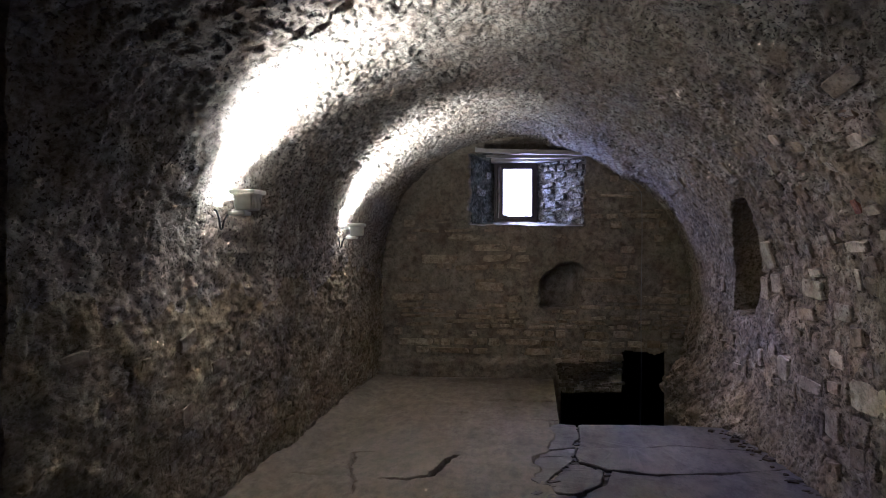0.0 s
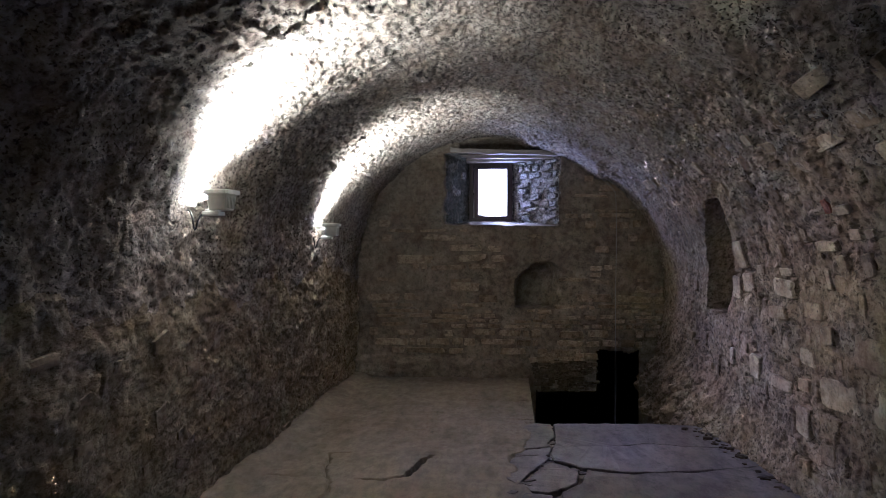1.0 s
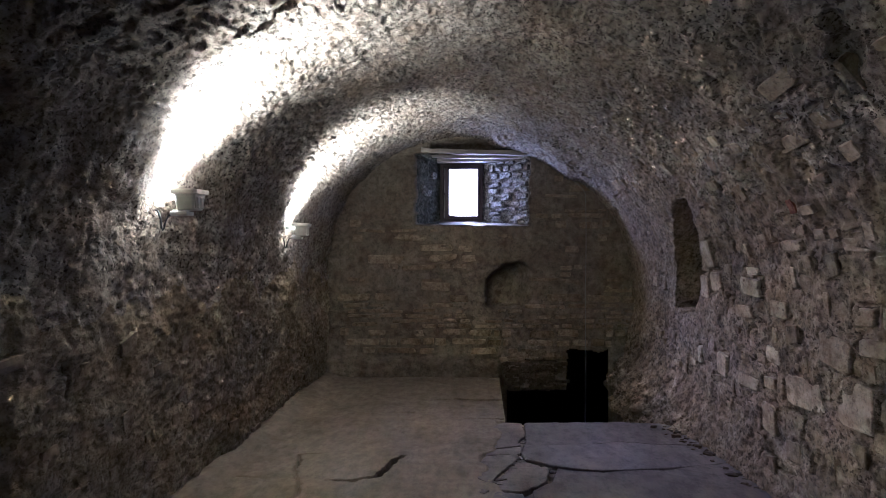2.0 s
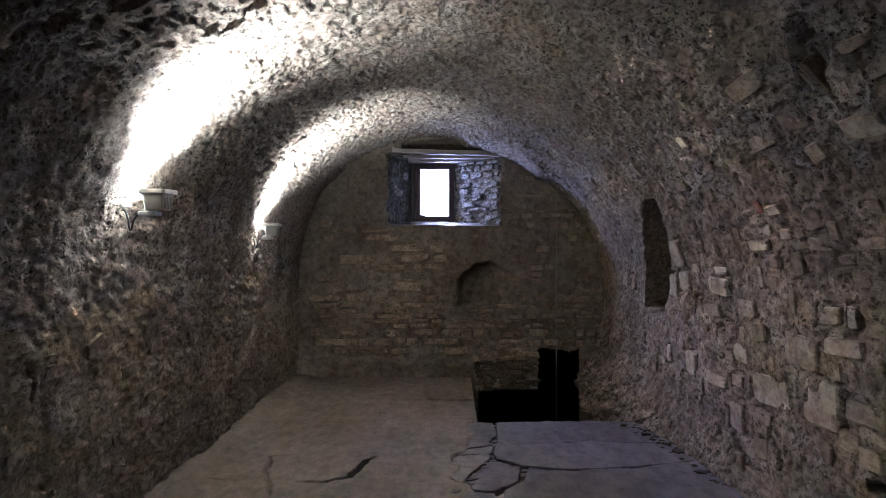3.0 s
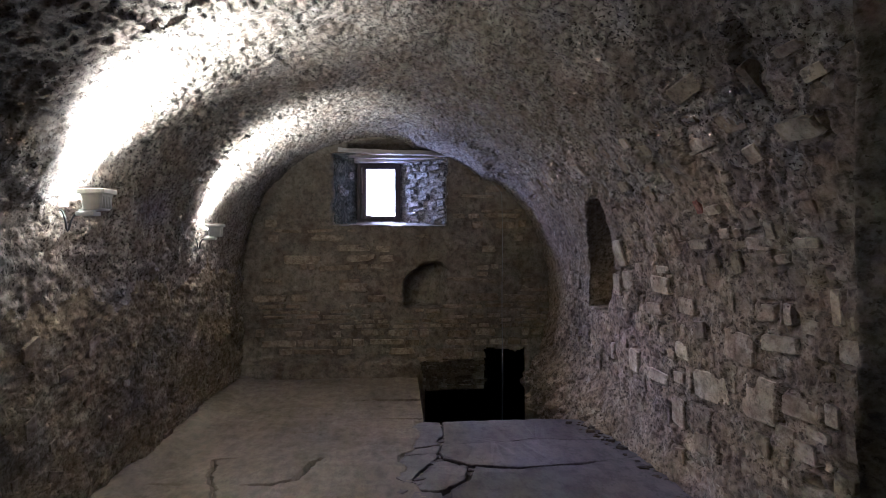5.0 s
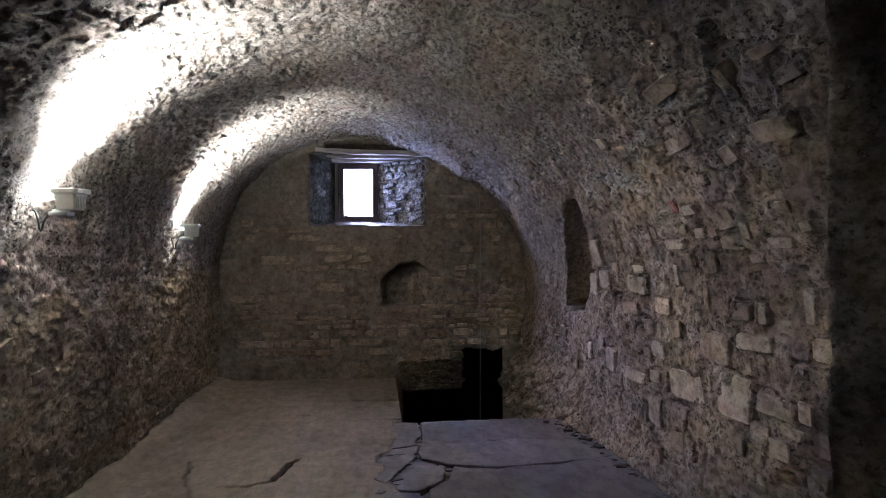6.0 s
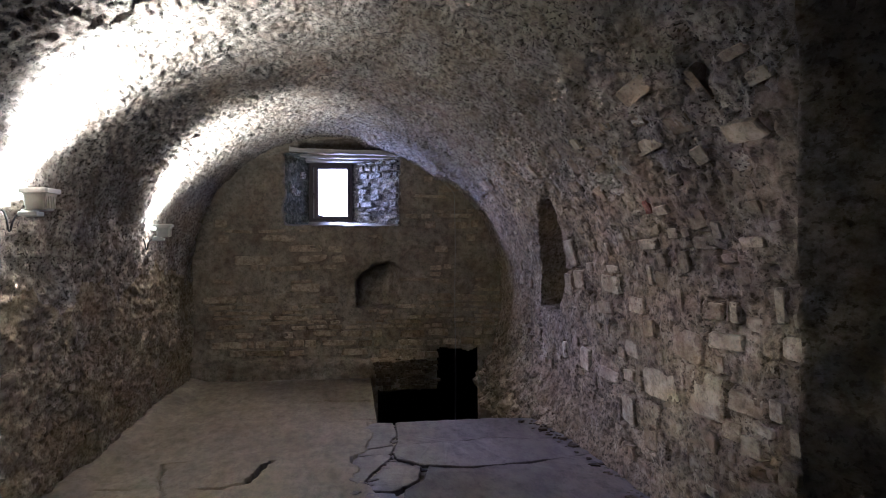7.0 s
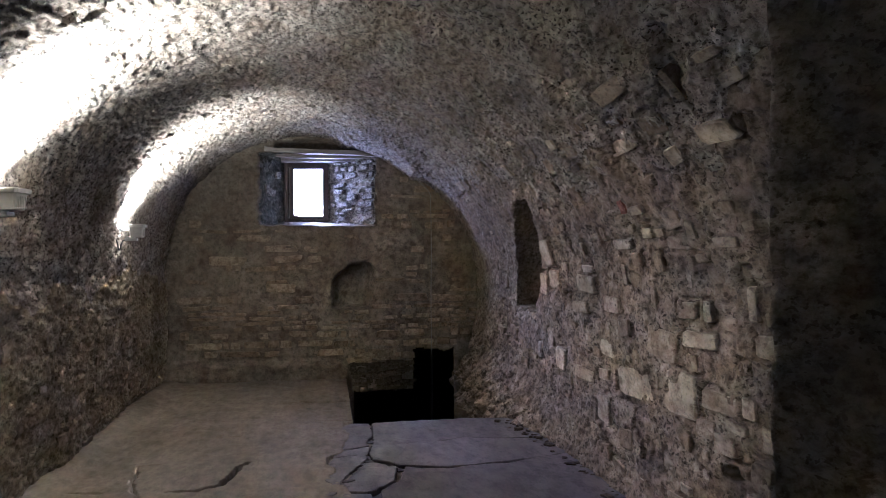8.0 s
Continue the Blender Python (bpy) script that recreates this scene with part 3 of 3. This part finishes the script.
# ---- window ----
def window():
    x0, x1, z0, z1 = WIN
    top = tagged(new("window_1"), "small dark brown wooden cellar window, daylight behind its pane", "window", kind="structure")
    y0, y1 = SASH - 0.035, SASH + 0.035
    bm = bmesh.new()
    box_bm(bm, x0 - 0.01, x0 + 0.035, y0, y1, z0 - 0.01, z1 + 0.01, 0.004)
    box_bm(bm, x1 - 0.035, x1 + 0.01, y0, y1, z0 - 0.01, z1 + 0.01, 0.004)
    box_bm(bm, x0 + 0.033, x1 - 0.033, y0, y1, z1 - 0.045, z1 + 0.01, 0.004)
    box_bm(bm, x0 + 0.033, x1 - 0.033, y0, y1, z0 - 0.01, z0 + 0.035, 0.004)
    part("window_frame", bm, FRAME, top)
    sash = bmesh.new()
    box_bm(sash, x0 + 0.052, x0 + 0.10, y0 - 0.02, y1 - 0.02, z0 + 0.03, z1 - 0.04, 0.004)
    box_bm(sash, x1 - 0.056, x1 - 0.030, y0 - 0.02, y1 - 0.02, z0 + 0.03, z1 - 0.04, 0.004)
    box_bm(sash, x0 + 0.098, x1 - 0.054, y0 - 0.02, y1 - 0.02, z1 - 0.062, z1 - 0.04, 0.004)
    box_bm(sash, x0 + 0.098, x1 - 0.054, y0 - 0.02, y1 - 0.02, z0 + 0.03, z0 + 0.058, 0.004)
    sash = part("sash", sash, FRAME, top)
    pane = box_part("pane", (x0 + 0.095, x1 - 0.05, SASH - 0.012, SASH - 0.008, z0 + 0.05, z1 - 0.055), GLASS, sash)
    pane.visible_shadow = False
    # added pale strip in place of the light showing through the sash gap
    box_part("gap_light_strip", (x0 + 0.034, x0 + 0.053, SASH + 0.004, SASH + 0.02, z0 + 0.033, z1 - 0.043), METAL, sash, 0.0, "pale strip standing in for light in the gap beside the sash")
    bm = bmesh.new()
    box_bm(bm, x0 + 0.030, x0 + 0.056, y0 - 0.035, y0 + 0.01, z0 + 0.31, z0 + 0.335, 0.004)
    box_bm(bm, x0 + 0.050, x0 + 0.085, y0 - 0.050, y0 - 0.030, z0 + 0.26, z0 + 0.335, 0.004)
    part("latch", bm, FRAME, sash)
    bm = bmesh.new()
    box_bm(bm, x0 + 0.098, x0 + 0.155, SASH - 0.03, SASH + 0.01, z0 + 0.055, z0 + 0.072, 0.003)
    part("stay", bm, FRAME, sash)
    return top


window()
skylight = bpy.data.lights.new("window_sky", "AREA")
skylight.shape, skylight.size, skylight.size_y = "RECTANGLE", 0.34, 0.56
skylight.energy, skylight.color, skylight.spread = WINDOW_LIGHT, (0.86, 0.89, 1.0), radians(140)
new("window_sky", skylight).matrix_world = look((-0.215, SASH + 0.06, 2.19), (1.5, 8.8, 1.95))


def lintel():
    """Two old boards over the window recess, the front one sagging to the right."""
    for name, box, tilt, label in (("lintel_board", (-0.70, 0.60, 9.70, 9.82, 2.605, 2.655), 2.6, "weathered pale timber board over the window recess"),
                                   ("lintel_board", (-0.58, 0.50, 9.83, 9.97, 2.572, 2.612), 1.8, "split grey timber board behind the front lintel"),
                                   ("lintel_board", (-0.53, 0.36, 9.98, 10.17, 2.545, 2.59), 0.6, "weathered pale timber board over the window recess")):
        bm = bmesh.new()
        x0, x1, y0, y1, z0, z1 = box
        box_bm(bm, x0, x1, y0, y1, z0, z1)
        cuts = [e for e in bm.edges if abs(e.verts[0].co.x - e.verts[1].co.x) > 0.5]
        bmesh.ops.subdivide_edges(bm, edges=cuts, cuts=24, use_grid_fill=True)
        for v in bm.verts:
            n = noise.noise(Vector((v.co.x * 6, v.co.y * 20, v.co.z * 20)))
            v.co.z += 0.010 * n + 0.008 * math.sin(v.co.x * 4)
            v.co.y += 0.008 * n
        c = Vector(((x0 + x1) / 2, (y0 + y1) / 2, (z0 + z1) / 2))
        bmesh.ops.rotate(bm, verts=bm.verts, cent=c, matrix=Euler((0, radians(tilt), 0)).to_matrix())
        tagged(part(name, bm, TIMBER), label, "lintel", "lintel boards")


lintel()


# ---- floodlights ----
def loft(bm, rings):
    """Rectangular rings (x half, y half, z) joined into a tapered body."""
    made = []
    for hx, hy, z, cx in rings:
        c = 0.18 * min(hx, hy)
        pts = [(hx - c, hy), (hx, hy - c), (hx, -hy + c), (hx - c, -hy), (-hx + c, -hy), (-hx, -hy + c), (-hx, hy - c), (-hx + c, hy)]
        made.append([bm.verts.new((x + cx, y, z)) for x, y in pts])
    for a, b in zip(made, made[1:]):
        for k in range(8):
            bm.faces.new((a[k], b[k], b[(k + 1) % 8], a[(k + 1) % 8]))
    return made


def floodlight(m, label):
    """Halogen floodlight on a wall bracket, its glass facing up; the origin is the middle of the glass, +x away from the wall."""
    top = tagged(new("floodlight"), label, "floodlight", "wall floodlights")
    bm = bmesh.new()
    r = loft(bm, [(0.050, 0.060, -0.115, 0), (0.056, 0.066, -0.110, 0), (0.064, 0.080, -0.030, 0), (0.066, 0.084, -0.022, 0),
                  (0.062, 0.080, -0.022, 0), (0.046, 0.056, -0.090, 0)])
    bm.faces.new(r[0])
    bm.faces.new(r[-1][::-1])
    housing = part("housing", bm, WHITE, top, "white ribbed metal housing")
    for k in range(6):
        y = -0.05 + 0.02 * k
        bm = bmesh.new()
        box_bm(bm, 0.052, 0.066, y - 0.002, y + 0.002, -0.105, -0.035, 0.001)
        part("fin", bm, WHITE, housing)
    bm = bmesh.new()
    r = loft(bm, [(0.066, 0.084, -0.022, 0), (0.082, 0.097, -0.018, 0), (0.084, 0.099, 0.004, 0), (0.080, 0.095, 0.008, 0), (0.066, 0.082, 0.008, 0), (0.064, 0.080, -0.018, 0)])
    part("rim", bm, WHITE, top, "white overhanging glass frame")
    bm = bmesh.new()
    box_bm(bm, -0.20, -0.075, -0.035, -0.025, -0.05, -0.020, 0.002)
    box_bm(bm, -0.20, -0.075, 0.025, 0.035, -0.05, -0.020, 0.002)
    box_bm(bm, -0.215, -0.195, -0.06, 0.06, -0.09, 0.02, 0.004)
    part("bracket", bm, WHITE, top, "white steel wall bracket")
    bm = bmesh.new()
    box_bm(bm, -0.105, 0.005, -0.05, 0.045, -0.148, -0.122, 0.006)
    box_bm(bm, -0.09, -0.02, -0.04, 0.035, -0.124, -0.108, 0.004)
    part("junction_box", bm, WHITE, top, "white junction box under the housing")
    bm = bmesh.new()
    tube_bm(bm, [(-0.10, -0.02, -0.135), (-0.125, -0.02, -0.145), (-0.14, -0.03, -0.18), (-0.15, -0.03, -0.225), (-0.158, -0.03, -0.235),
                 (-0.165, -0.03, -0.22), (-0.172, -0.03, -0.17), (-0.19, -0.03, -0.12), (-0.23, -0.03, -0.10)], 0.006)
    part("cable", bm, BLACK, top, "black cable loop")
    bm = bmesh.new()
    tube_bm(bm, [(0, -0.05, -0.05), (0, 0.05, -0.05)], 0.006)
    part("tube", bm, GLOW, top, "glowing halogen tube")
    top.matrix_world = m @ Matrix.Scale(0.88, 4)
    return top


GLOW, glow_nt, glow_bsdf = nodes_of("halogen_glow")
glow_bsdf.inputs["Emission Color"].default_value = (1.0, 0.72, 0.45, 1)
glow_bsdf.inputs["Emission Strength"].default_value = 30.0

LAMPS = [((-1.545, 4.375, 1.805), 8.8, -6, 0.10, 0.09), ((-1.575, 7.30, 1.715), 6.8, 4, 0.27, 0.19)]
for (x, y, z), watts, tilt, lean, leak in LAMPS:
    floodlight(pose(x, y, z, 0, 0, tilt), "white halogen floodlight bracketed to the wall, shining up")
    # the reflector's beam, and the light that leaks out behind the housing along the wall
    dome = bpy.data.lights.new("halogen_leak", "POINT")
    dome.energy, dome.color, dome.shadow_soft_size = watts * leak, (0.975, 0.875, 0.472), 0.03
    new("halogen_leak", dome).location = (x - 0.115, y, z + 0.02)
    for share, spread, up in ((0.95, 116, 0.010), (0.08, 168, 0.014)):
        beam = bpy.data.lights.new("halogen", "AREA")
        beam.shape, beam.size, beam.size_y = "RECTANGLE", 0.10, 0.13
        beam.energy, beam.color, beam.spread = watts * share, (0.975, 0.875, 0.472), radians(spread)
        new("halogen", beam).matrix_world = look((x, y, z + up), (x + 0.05, y + lean, z + 1.0))


# ---- hanging wire ----
bm = bmesh.new()
tube_bm(bm, [(0.93, 9.62, 2.46), (0.98, 9.62, 2.37), (1.06, 9.62, 2.28), (1.15, 9.62, 2.2), (1.19, 9.62, 2.14)] + [(1.195 + 0.004 * math.sin(k), 9.62, 2.0 - 0.25 * k) for k in range(12)], 0.0035, 6)
tagged(part("hanging_wire", bm, METAL), "thin pale wire hanging from the vault into the pit", "wire")


# ---- masonry pieces ----
def stone_mesh(name, material, seed, rounded=0.9):
    """A split stone about 1 x 1 x 1 (x along the wall, y up, z out of it): four uneven sides, knocked corners, flat broken face."""
    r = random.Random(seed)
    corner = [(sx * (0.5 - r.uniform(0, 0.10)), sy * (0.5 - r.uniform(0, 0.12))) for sx, sy in ((1, -1), (1, 1), (-1, 1), (-1, -1))]
    shape = []
    for k in range(4):
        (ax, ay), (bx, by) = corner[k], corner[(k + 1) % 4]
        cut = r.uniform(0.05, 0.16)
        for u in (cut, r.uniform(0.4, 0.6), 1 - r.uniform(0.05, 0.16)):
            shape.append((ax + (bx - ax) * u + r.uniform(-0.022, 0.022), ay + (by - ay) * u + r.uniform(-0.03, 0.03)))
    n = len(shape)
    slope = (r.uniform(-0.12, 0.12), r.uniform(-0.12, 0.12))
    verts, faces = [], []
    for scale, z in ((0.97, -0.6), (1.0, 0.28), (0.97, 0.43), (rounded, 0.5)):
        for x, y in shape:
            verts.append((x * scale, y * scale, z + (slope[0] * x + slope[1] * y + r.uniform(-0.03, 0.03) if z > 0 else 0)))
    for ring in range(3):
        for k in range(n):
            a, b = ring * n + k, ring * n + (k + 1) % n
            faces.append((a, b, b + n, a + n))
    verts.append((r.uniform(-0.15, 0.15), r.uniform(-0.15, 0.15), 0.5 + r.uniform(-0.05, 0.07)))
    for k in range(n):
        faces.append((3 * n + k, 3 * n + (k + 1) % n, 4 * n))
    me = bpy.data.meshes.new(name)
    me.from_pydata(verts, [], faces)
    me.materials.append(material)
    me.update()
    return me


PALE_STONES = [stone_mesh("stone", STONE, 100 + k) for k in range(14)]
DULL_STONES = [stone_mesh("stone", DULL, 200 + k) for k in range(14)]
PIT_SHADE_STONES = [stone_mesh("stone", PIT_SHADE_CRUMB, 400 + k) for k in range(8)]
REVEAL_STONES = [stone_mesh("stone", REVEAL, 300 + k) for k in range(8)]


def lay_stone(parent, meshes, at, along, out, w, h, deep, turn=0.0):
    """One stone as an object: at its face's middle, along the course, facing out."""
    along = Vector(along).normalized()
    out = Vector(out).normalized()
    up = out.cross(along).normalized()
    along = up.cross(out)
    m = Matrix((along, up, out)).transposed().to_4x4()
    ob = new("stone", rng.choice(meshes))
    ob.parent = parent
    ob.matrix_world = Matrix.Translation(Vector(at)) @ m @ pose(0, 0, 0, rng.uniform(-2, 2), rng.uniform(-2, 2), turn) @ Matrix.Diagonal((w, h, deep, 1))
    return ob


arc = arc_of(s_all)[1]
x_all, z_all = profile(s_all)


def on_shell(side, y, height):
    """A place on the rough side wall at that height along the profile's foot (arc length), its way out and the mean face."""
    total = arc[-1]
    a = height + 0.25 if side < 0 else total - height - 0.25
    i = int(np.clip(np.searchsorted(arc, a), 4, len(arc) - 5))
    j = int(np.clip(np.searchsorted(ys_all, y), 4, len(ys_all) - 5))
    blk = pts_all[i - 4:i + 5, j - 4:j + 5].reshape(-1, 3)
    dx, dz = x_all[i + 3] - x_all[i - 3], z_all[i + 3] - z_all[i - 3]
    out = Vector((dz, 0, -dx)).normalized()
    return Vector(blk.mean(0)), out


# right wall: large squared stones, then the rubble between them, all nearly flush with the mortar
for k, (y, h, w, t) in enumerate(EAST_STONES):
    at, out = on_shell(1, y, h)
    pale = k < len(BLOCKS) + len(HIGH_STONES) or rng.random() < 0.2
    lay_stone(EAST, PALE_STONES if pale else DULL_STONES, at - out * (0.019 if pale else rng.uniform(0.025, 0.032)), (0, -1, 0), out, w, t, 0.062, rng.uniform(-4, 4) if pale else rng.uniform(-10, 10))

at, out = on_shell(1, 4.4, 1.76)
lay_stone(EAST, [stone_mesh("stone", BRICK, 501)], at - out * 0.030, (0, -1, 0), out, 0.16, 0.11, 0.07, 4)

# left wall: half-buried rubble, more of it towards the foot
taken.clear()
count = 0
for tries in range(1200):
    y, h = 2.4 + 7 * rng.random() ** 1.2, 1.1 * rng.random() ** 1.6
    w, t = rng.uniform(0.07, 0.26), rng.uniform(0.05, 0.13)
    if count < 90 and free(y, h, w * 1.7, t * 1.7):
        at, out = on_shell(-1, y, h)
        lay_stone(WEST, DULL_STONES, at - out * rng.uniform(0.024, 0.036), (0, 1, 0), out, w, t, 0.07, rng.uniform(-18, 18))
        count += 1

# end wall: thin courses, interrupted by the recess, the niche and the pit
taken.clear()
z, count = -0.13, 0
while z < 2.3:
    t = rng.uniform(0.035, 0.12)
    x = -1.74 + rng.uniform(0, 0.2)
    while x < 1.7:
        w = rng.choice((rng.uniform(0.07, 0.18), rng.uniform(0.14, 0.50)))
        cx, cz = x + w / 2, z + t / 2
        x += w + rng.uniform(0.006, 0.03)
        inside = abs(cx) < 1.72 * math.sqrt(max(0, 1 - ((cz - 1.1) / 1.7) ** 2)) if cz > 1.1 else True
        clear = not (-0.85 - w / 2 < cx < 0.62 + w / 2 and cz > 1.74) and not (0.0 - w / 2 < cx < 0.62 and 0.80 < cz < 1.42) and not (cx + w / 2 > 0.97 and cz < 0.40) and not (cx - w / 2 < 0.24 and cz < 0.27)
        drop = 0.05 if cz < 0.3 else 0.25 if cz < 1.0 else 0.66
        if inside and clear and count < 290 and rng.random() > drop:
            # stones below 0.2 m take a darker colour for the shade towards the pit
            lay_stone(NORTH, PIT_SHADE_STONES if cz < 0.2 else DULL_STONES, (cx, BACK + (rng.uniform(0.006, 0.028) if cz < 1.0 else rng.uniform(0.016, 0.032)), cz + rng.uniform(-0.012, 0.012)), (1, 0, 0), (0, -1, 0), w, t * rng.uniform(0.75, 1.05), 0.07, rng.uniform(-3, 3))
            count += 1
    z += t + rng.uniform(0.004, 0.012)
# the broken foot of the wall above the pit, its lower stones coloured for shade
for k in range(70):
    cx, cz = rng.uniform(0.24, 0.94), rng.uniform(-0.12, 0.30)
    kind = DULL_STONES if cz > 0.20 else PIT_SHADE_STONES
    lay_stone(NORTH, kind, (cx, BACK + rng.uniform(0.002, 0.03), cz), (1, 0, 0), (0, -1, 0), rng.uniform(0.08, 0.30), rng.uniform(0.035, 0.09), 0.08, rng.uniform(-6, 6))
# stones in the cheeks of the window recess
a, b = Vector((0.57, BACK, 0)), Vector((0.03, SASH, 0))
cheek = (b - a).normalized()
z = 1.80
while z < 2.56:
    t = rng.uniform(0.035, 0.085)
    u = 0.02
    while u < 0.64:
        w = rng.uniform(0.06, 0.20)
        p = a + cheek * (u + w / 2)
        u += w + rng.uniform(0.008, 0.02)
        if u < 0.69 and z + t < 2.57 and rng.random() < (0.9 if z > 2.3 else 0.5):
            lay_stone(NORTH, REVEAL_STONES, (p.x + 0.004, p.y + 0.004, z + t / 2), -cheek, (-0.64, -0.77, 0), w, t * rng.uniform(0.8, 1.05), rng.uniform(0.05, 0.10), rng.uniform(-12, 12))
    z += t + rng.uniform(0.004, 0.012)
a, b = Vector((-0.77, BACK, 0)), Vector((-0.50, SASH, 0))
cheek = (b - a).normalized()
for k in range(5):
    p, t = a + cheek * rng.uniform(0.1, 0.42), rng.uniform(0.05, 0.10)
    lay_stone(NORTH, REVEAL_STONES, (p.x + 0.006, p.y - 0.006, rng.uniform(1.86, 2.5)), cheek, (0.857, -0.515, 0), rng.uniform(0.08, 0.2), t, 0.03, rng.uniform(-6, 6))


# ---- flagstones ----
def flagstone(outline, seed, lift=0.004, tilt=(0, 0)):
    """A worn slab from its outline in the plan: ragged sides, rounded arris, slightly dished top."""
    r = random.Random(seed)
    pts = []
    for (ax, ay), (bx, by) in zip(outline, outline[1:] + outline[:1]):
        n = max(2, int(math.hypot(bx - ax, by - ay) / 0.035))
        for k in range(n):
            u = k / n
            pts.append(Vector((ax + (bx - ax) * u, ay + (by - ay) * u, 0)))
    c = sum(pts, Vector()) / len(pts)
    ring = []
    for q in pts:
        wob = noise.noise(Vector((q.x * 7, q.y * 7, seed))) * 0.010 + noise.noise(Vector((q.x * 24, q.y * 24, seed))) * 0.012 + noise.noise(Vector((q.x * 60, q.y * 60, seed))) * 0.006
        ring.append(q + (c - q).normalized() * (wob - 0.004))
    bm = bmesh.new()
    loops = []
    for inset, z in ((0.0, -0.075), (-0.002, -0.010), (0.002, -0.003), (0.008, 0.0)):
        loops.append([bm.verts.new(Vector((q.x, q.y, z + 0.006 * noise.noise(Vector((q.x * 12, q.y * 12, z * 40))))) + (c - q).normalized() * inset) for q in ring])
    for lo, hi in zip(loops, loops[1:]):
        for k in range(len(lo)):
            bm.faces.new((lo[k], lo[(k + 1) % len(lo)], hi[(k + 1) % len(lo)], hi[k]))
    top = bm.faces.new(loops[-1])
    bmesh.ops.triangulate(bm, faces=[top])
    bmesh.ops.recalc_face_normals(bm, faces=bm.faces)
    for v in bm.verts:
        v.co.z += lift + tilt[0] * (v.co.x - c.x) + tilt[1] * (v.co.y - c.y)
    return part("flagstone", bm, DAYLIT_SLAB, FLOORING)


flagstone([(0.37, 7.20), (0.42, 7.24), (0.89, 7.27), (1.29, 7.28), (1.62, 7.22), (1.74, 6.45), (1.33, 6.49), (1.08, 6.565), (0.91, 6.50), (0.6, 6.42), (0.34, 6.40), (0.37, 6.77)], 1, 0.006, (0.004, 0.004))
flagstone([(0.33, 6.385), (0.6, 6.405), (0.91, 6.485), (1.08, 6.545), (1.33, 6.475), (1.74, 6.40), (1.76, 5.95), (1.39, 5.80), (1.09, 5.72), (0.97, 5.71), (0.82, 5.67), (0.63, 5.73), (0.50, 5.78), (0.42, 5.87), (0.32, 5.96), (0.30, 6.15)], 2, 0.010, (0.0, -0.004))
flagstone([(0.20, 7.26), (0.35, 7.20), (0.36, 6.78), (0.29, 6.52), (0.31, 6.40), (0.21, 6.36), (0.06, 6.28), (0.08, 6.7), (0.12, 7.1)], 3, 0.002)
flagstone([(0.05, 6.26), (0.21, 6.34), (0.31, 6.37), (0.29, 6.15), (0.16, 6.12), (0.04, 6.10)], 4, 0.000, (0.01, 0.0))
flagstone([(0.04, 6.08), (0.26, 6.12), (0.28, 6.04), (0.25, 5.95), (0.14, 5.68), (0.06, 5.40), (-0.02, 5.5), (0.0, 5.9)], 5, -0.002, (0.01, 0.01))
flagstone([(0.27, 5.91), (0.31, 5.92), (0.40, 5.83), (0.46, 5.72), (0.43, 5.45), (0.37, 5.36), (0.25, 5.22), (0.12, 5.27), (0.09, 5.4), (0.17, 5.66)], 6, -0.004, (0.02, 0.01))
flagstone([(0.52, 5.72), (0.63, 5.67), (0.82, 5.61), (0.97, 5.69), (1.09, 5.69), (1.24, 5.70), (1.39, 5.77), (1.78, 5.93), (1.78, 4.7), (0.5, 4.37), (0.3, 4.8), (0.33, 5.2), (0.47, 5.42)], 7, 0.010, (0.004, 0.006))
flagstone([(0.10, 5.2), (0.26, 5.15), (0.28, 4.8), (0.45, 4.36), (0.05, 4.36), (0.04, 4.9)], 8, -0.002)

# broken chips in the gaps between the flagstones
CHIPS = [stone_mesh("chip", DAYLIT_SLAB, 600 + k) for k in range(8)]
for (x0, y0), (x1, y1), n in (((0.02, 5.2), (0.30, 6.05), 12), ((0.30, 6.1), (0.52, 5.62), 10), ((0.28, 6.1), (0.37, 7.1), 8), ((0.55, 5.70), (0.85, 5.70), 7), ((1.1, 5.80), (1.5, 5.82), 5)):
    for k in range(n):
        u = rng.random()
        at = (x0 + (x1 - x0) * u + rng.uniform(-0.04, 0.04), y0 + (y1 - y0) * u + rng.uniform(-0.04, 0.04), rng.uniform(-0.046, -0.026))
        ob = lay_stone(FLOORING, CHIPS, at, (1, rng.uniform(-0.6, 0.6), 0), (0, 0, 1), rng.uniform(0.04, 0.13), rng.uniform(0.04, 0.10), 0.05, rng.uniform(-60, 60))
        ob.name = "chip"
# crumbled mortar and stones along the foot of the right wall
CRUMBS = [stone_mesh("crumb", PIT_SHADE_CRUMB, 700 + k) for k in range(6)]
for k in range(80):
    y = rng.uniform(4.6, 7.2)
    x = float(np.interp(y, [4.6, 5.75, 6.48, 7.0, 7.2], [1.72, 1.69, 1.63, 1.54, 1.50])) + 0.12 * rng.random() - 0.08
    size = rng.uniform(0.014, 0.030) if rng.random() < 0.75 else rng.uniform(0.03, 0.07)
    ob = lay_stone(FLOORING, CRUMBS, (x, y, 0.008), (rng.uniform(-1, 1), rng.uniform(-1, 1), 0), (0, 0, 1), size * rng.uniform(1, 1.7), size, size * 0.6, 0)
    ob.name = "crumb"
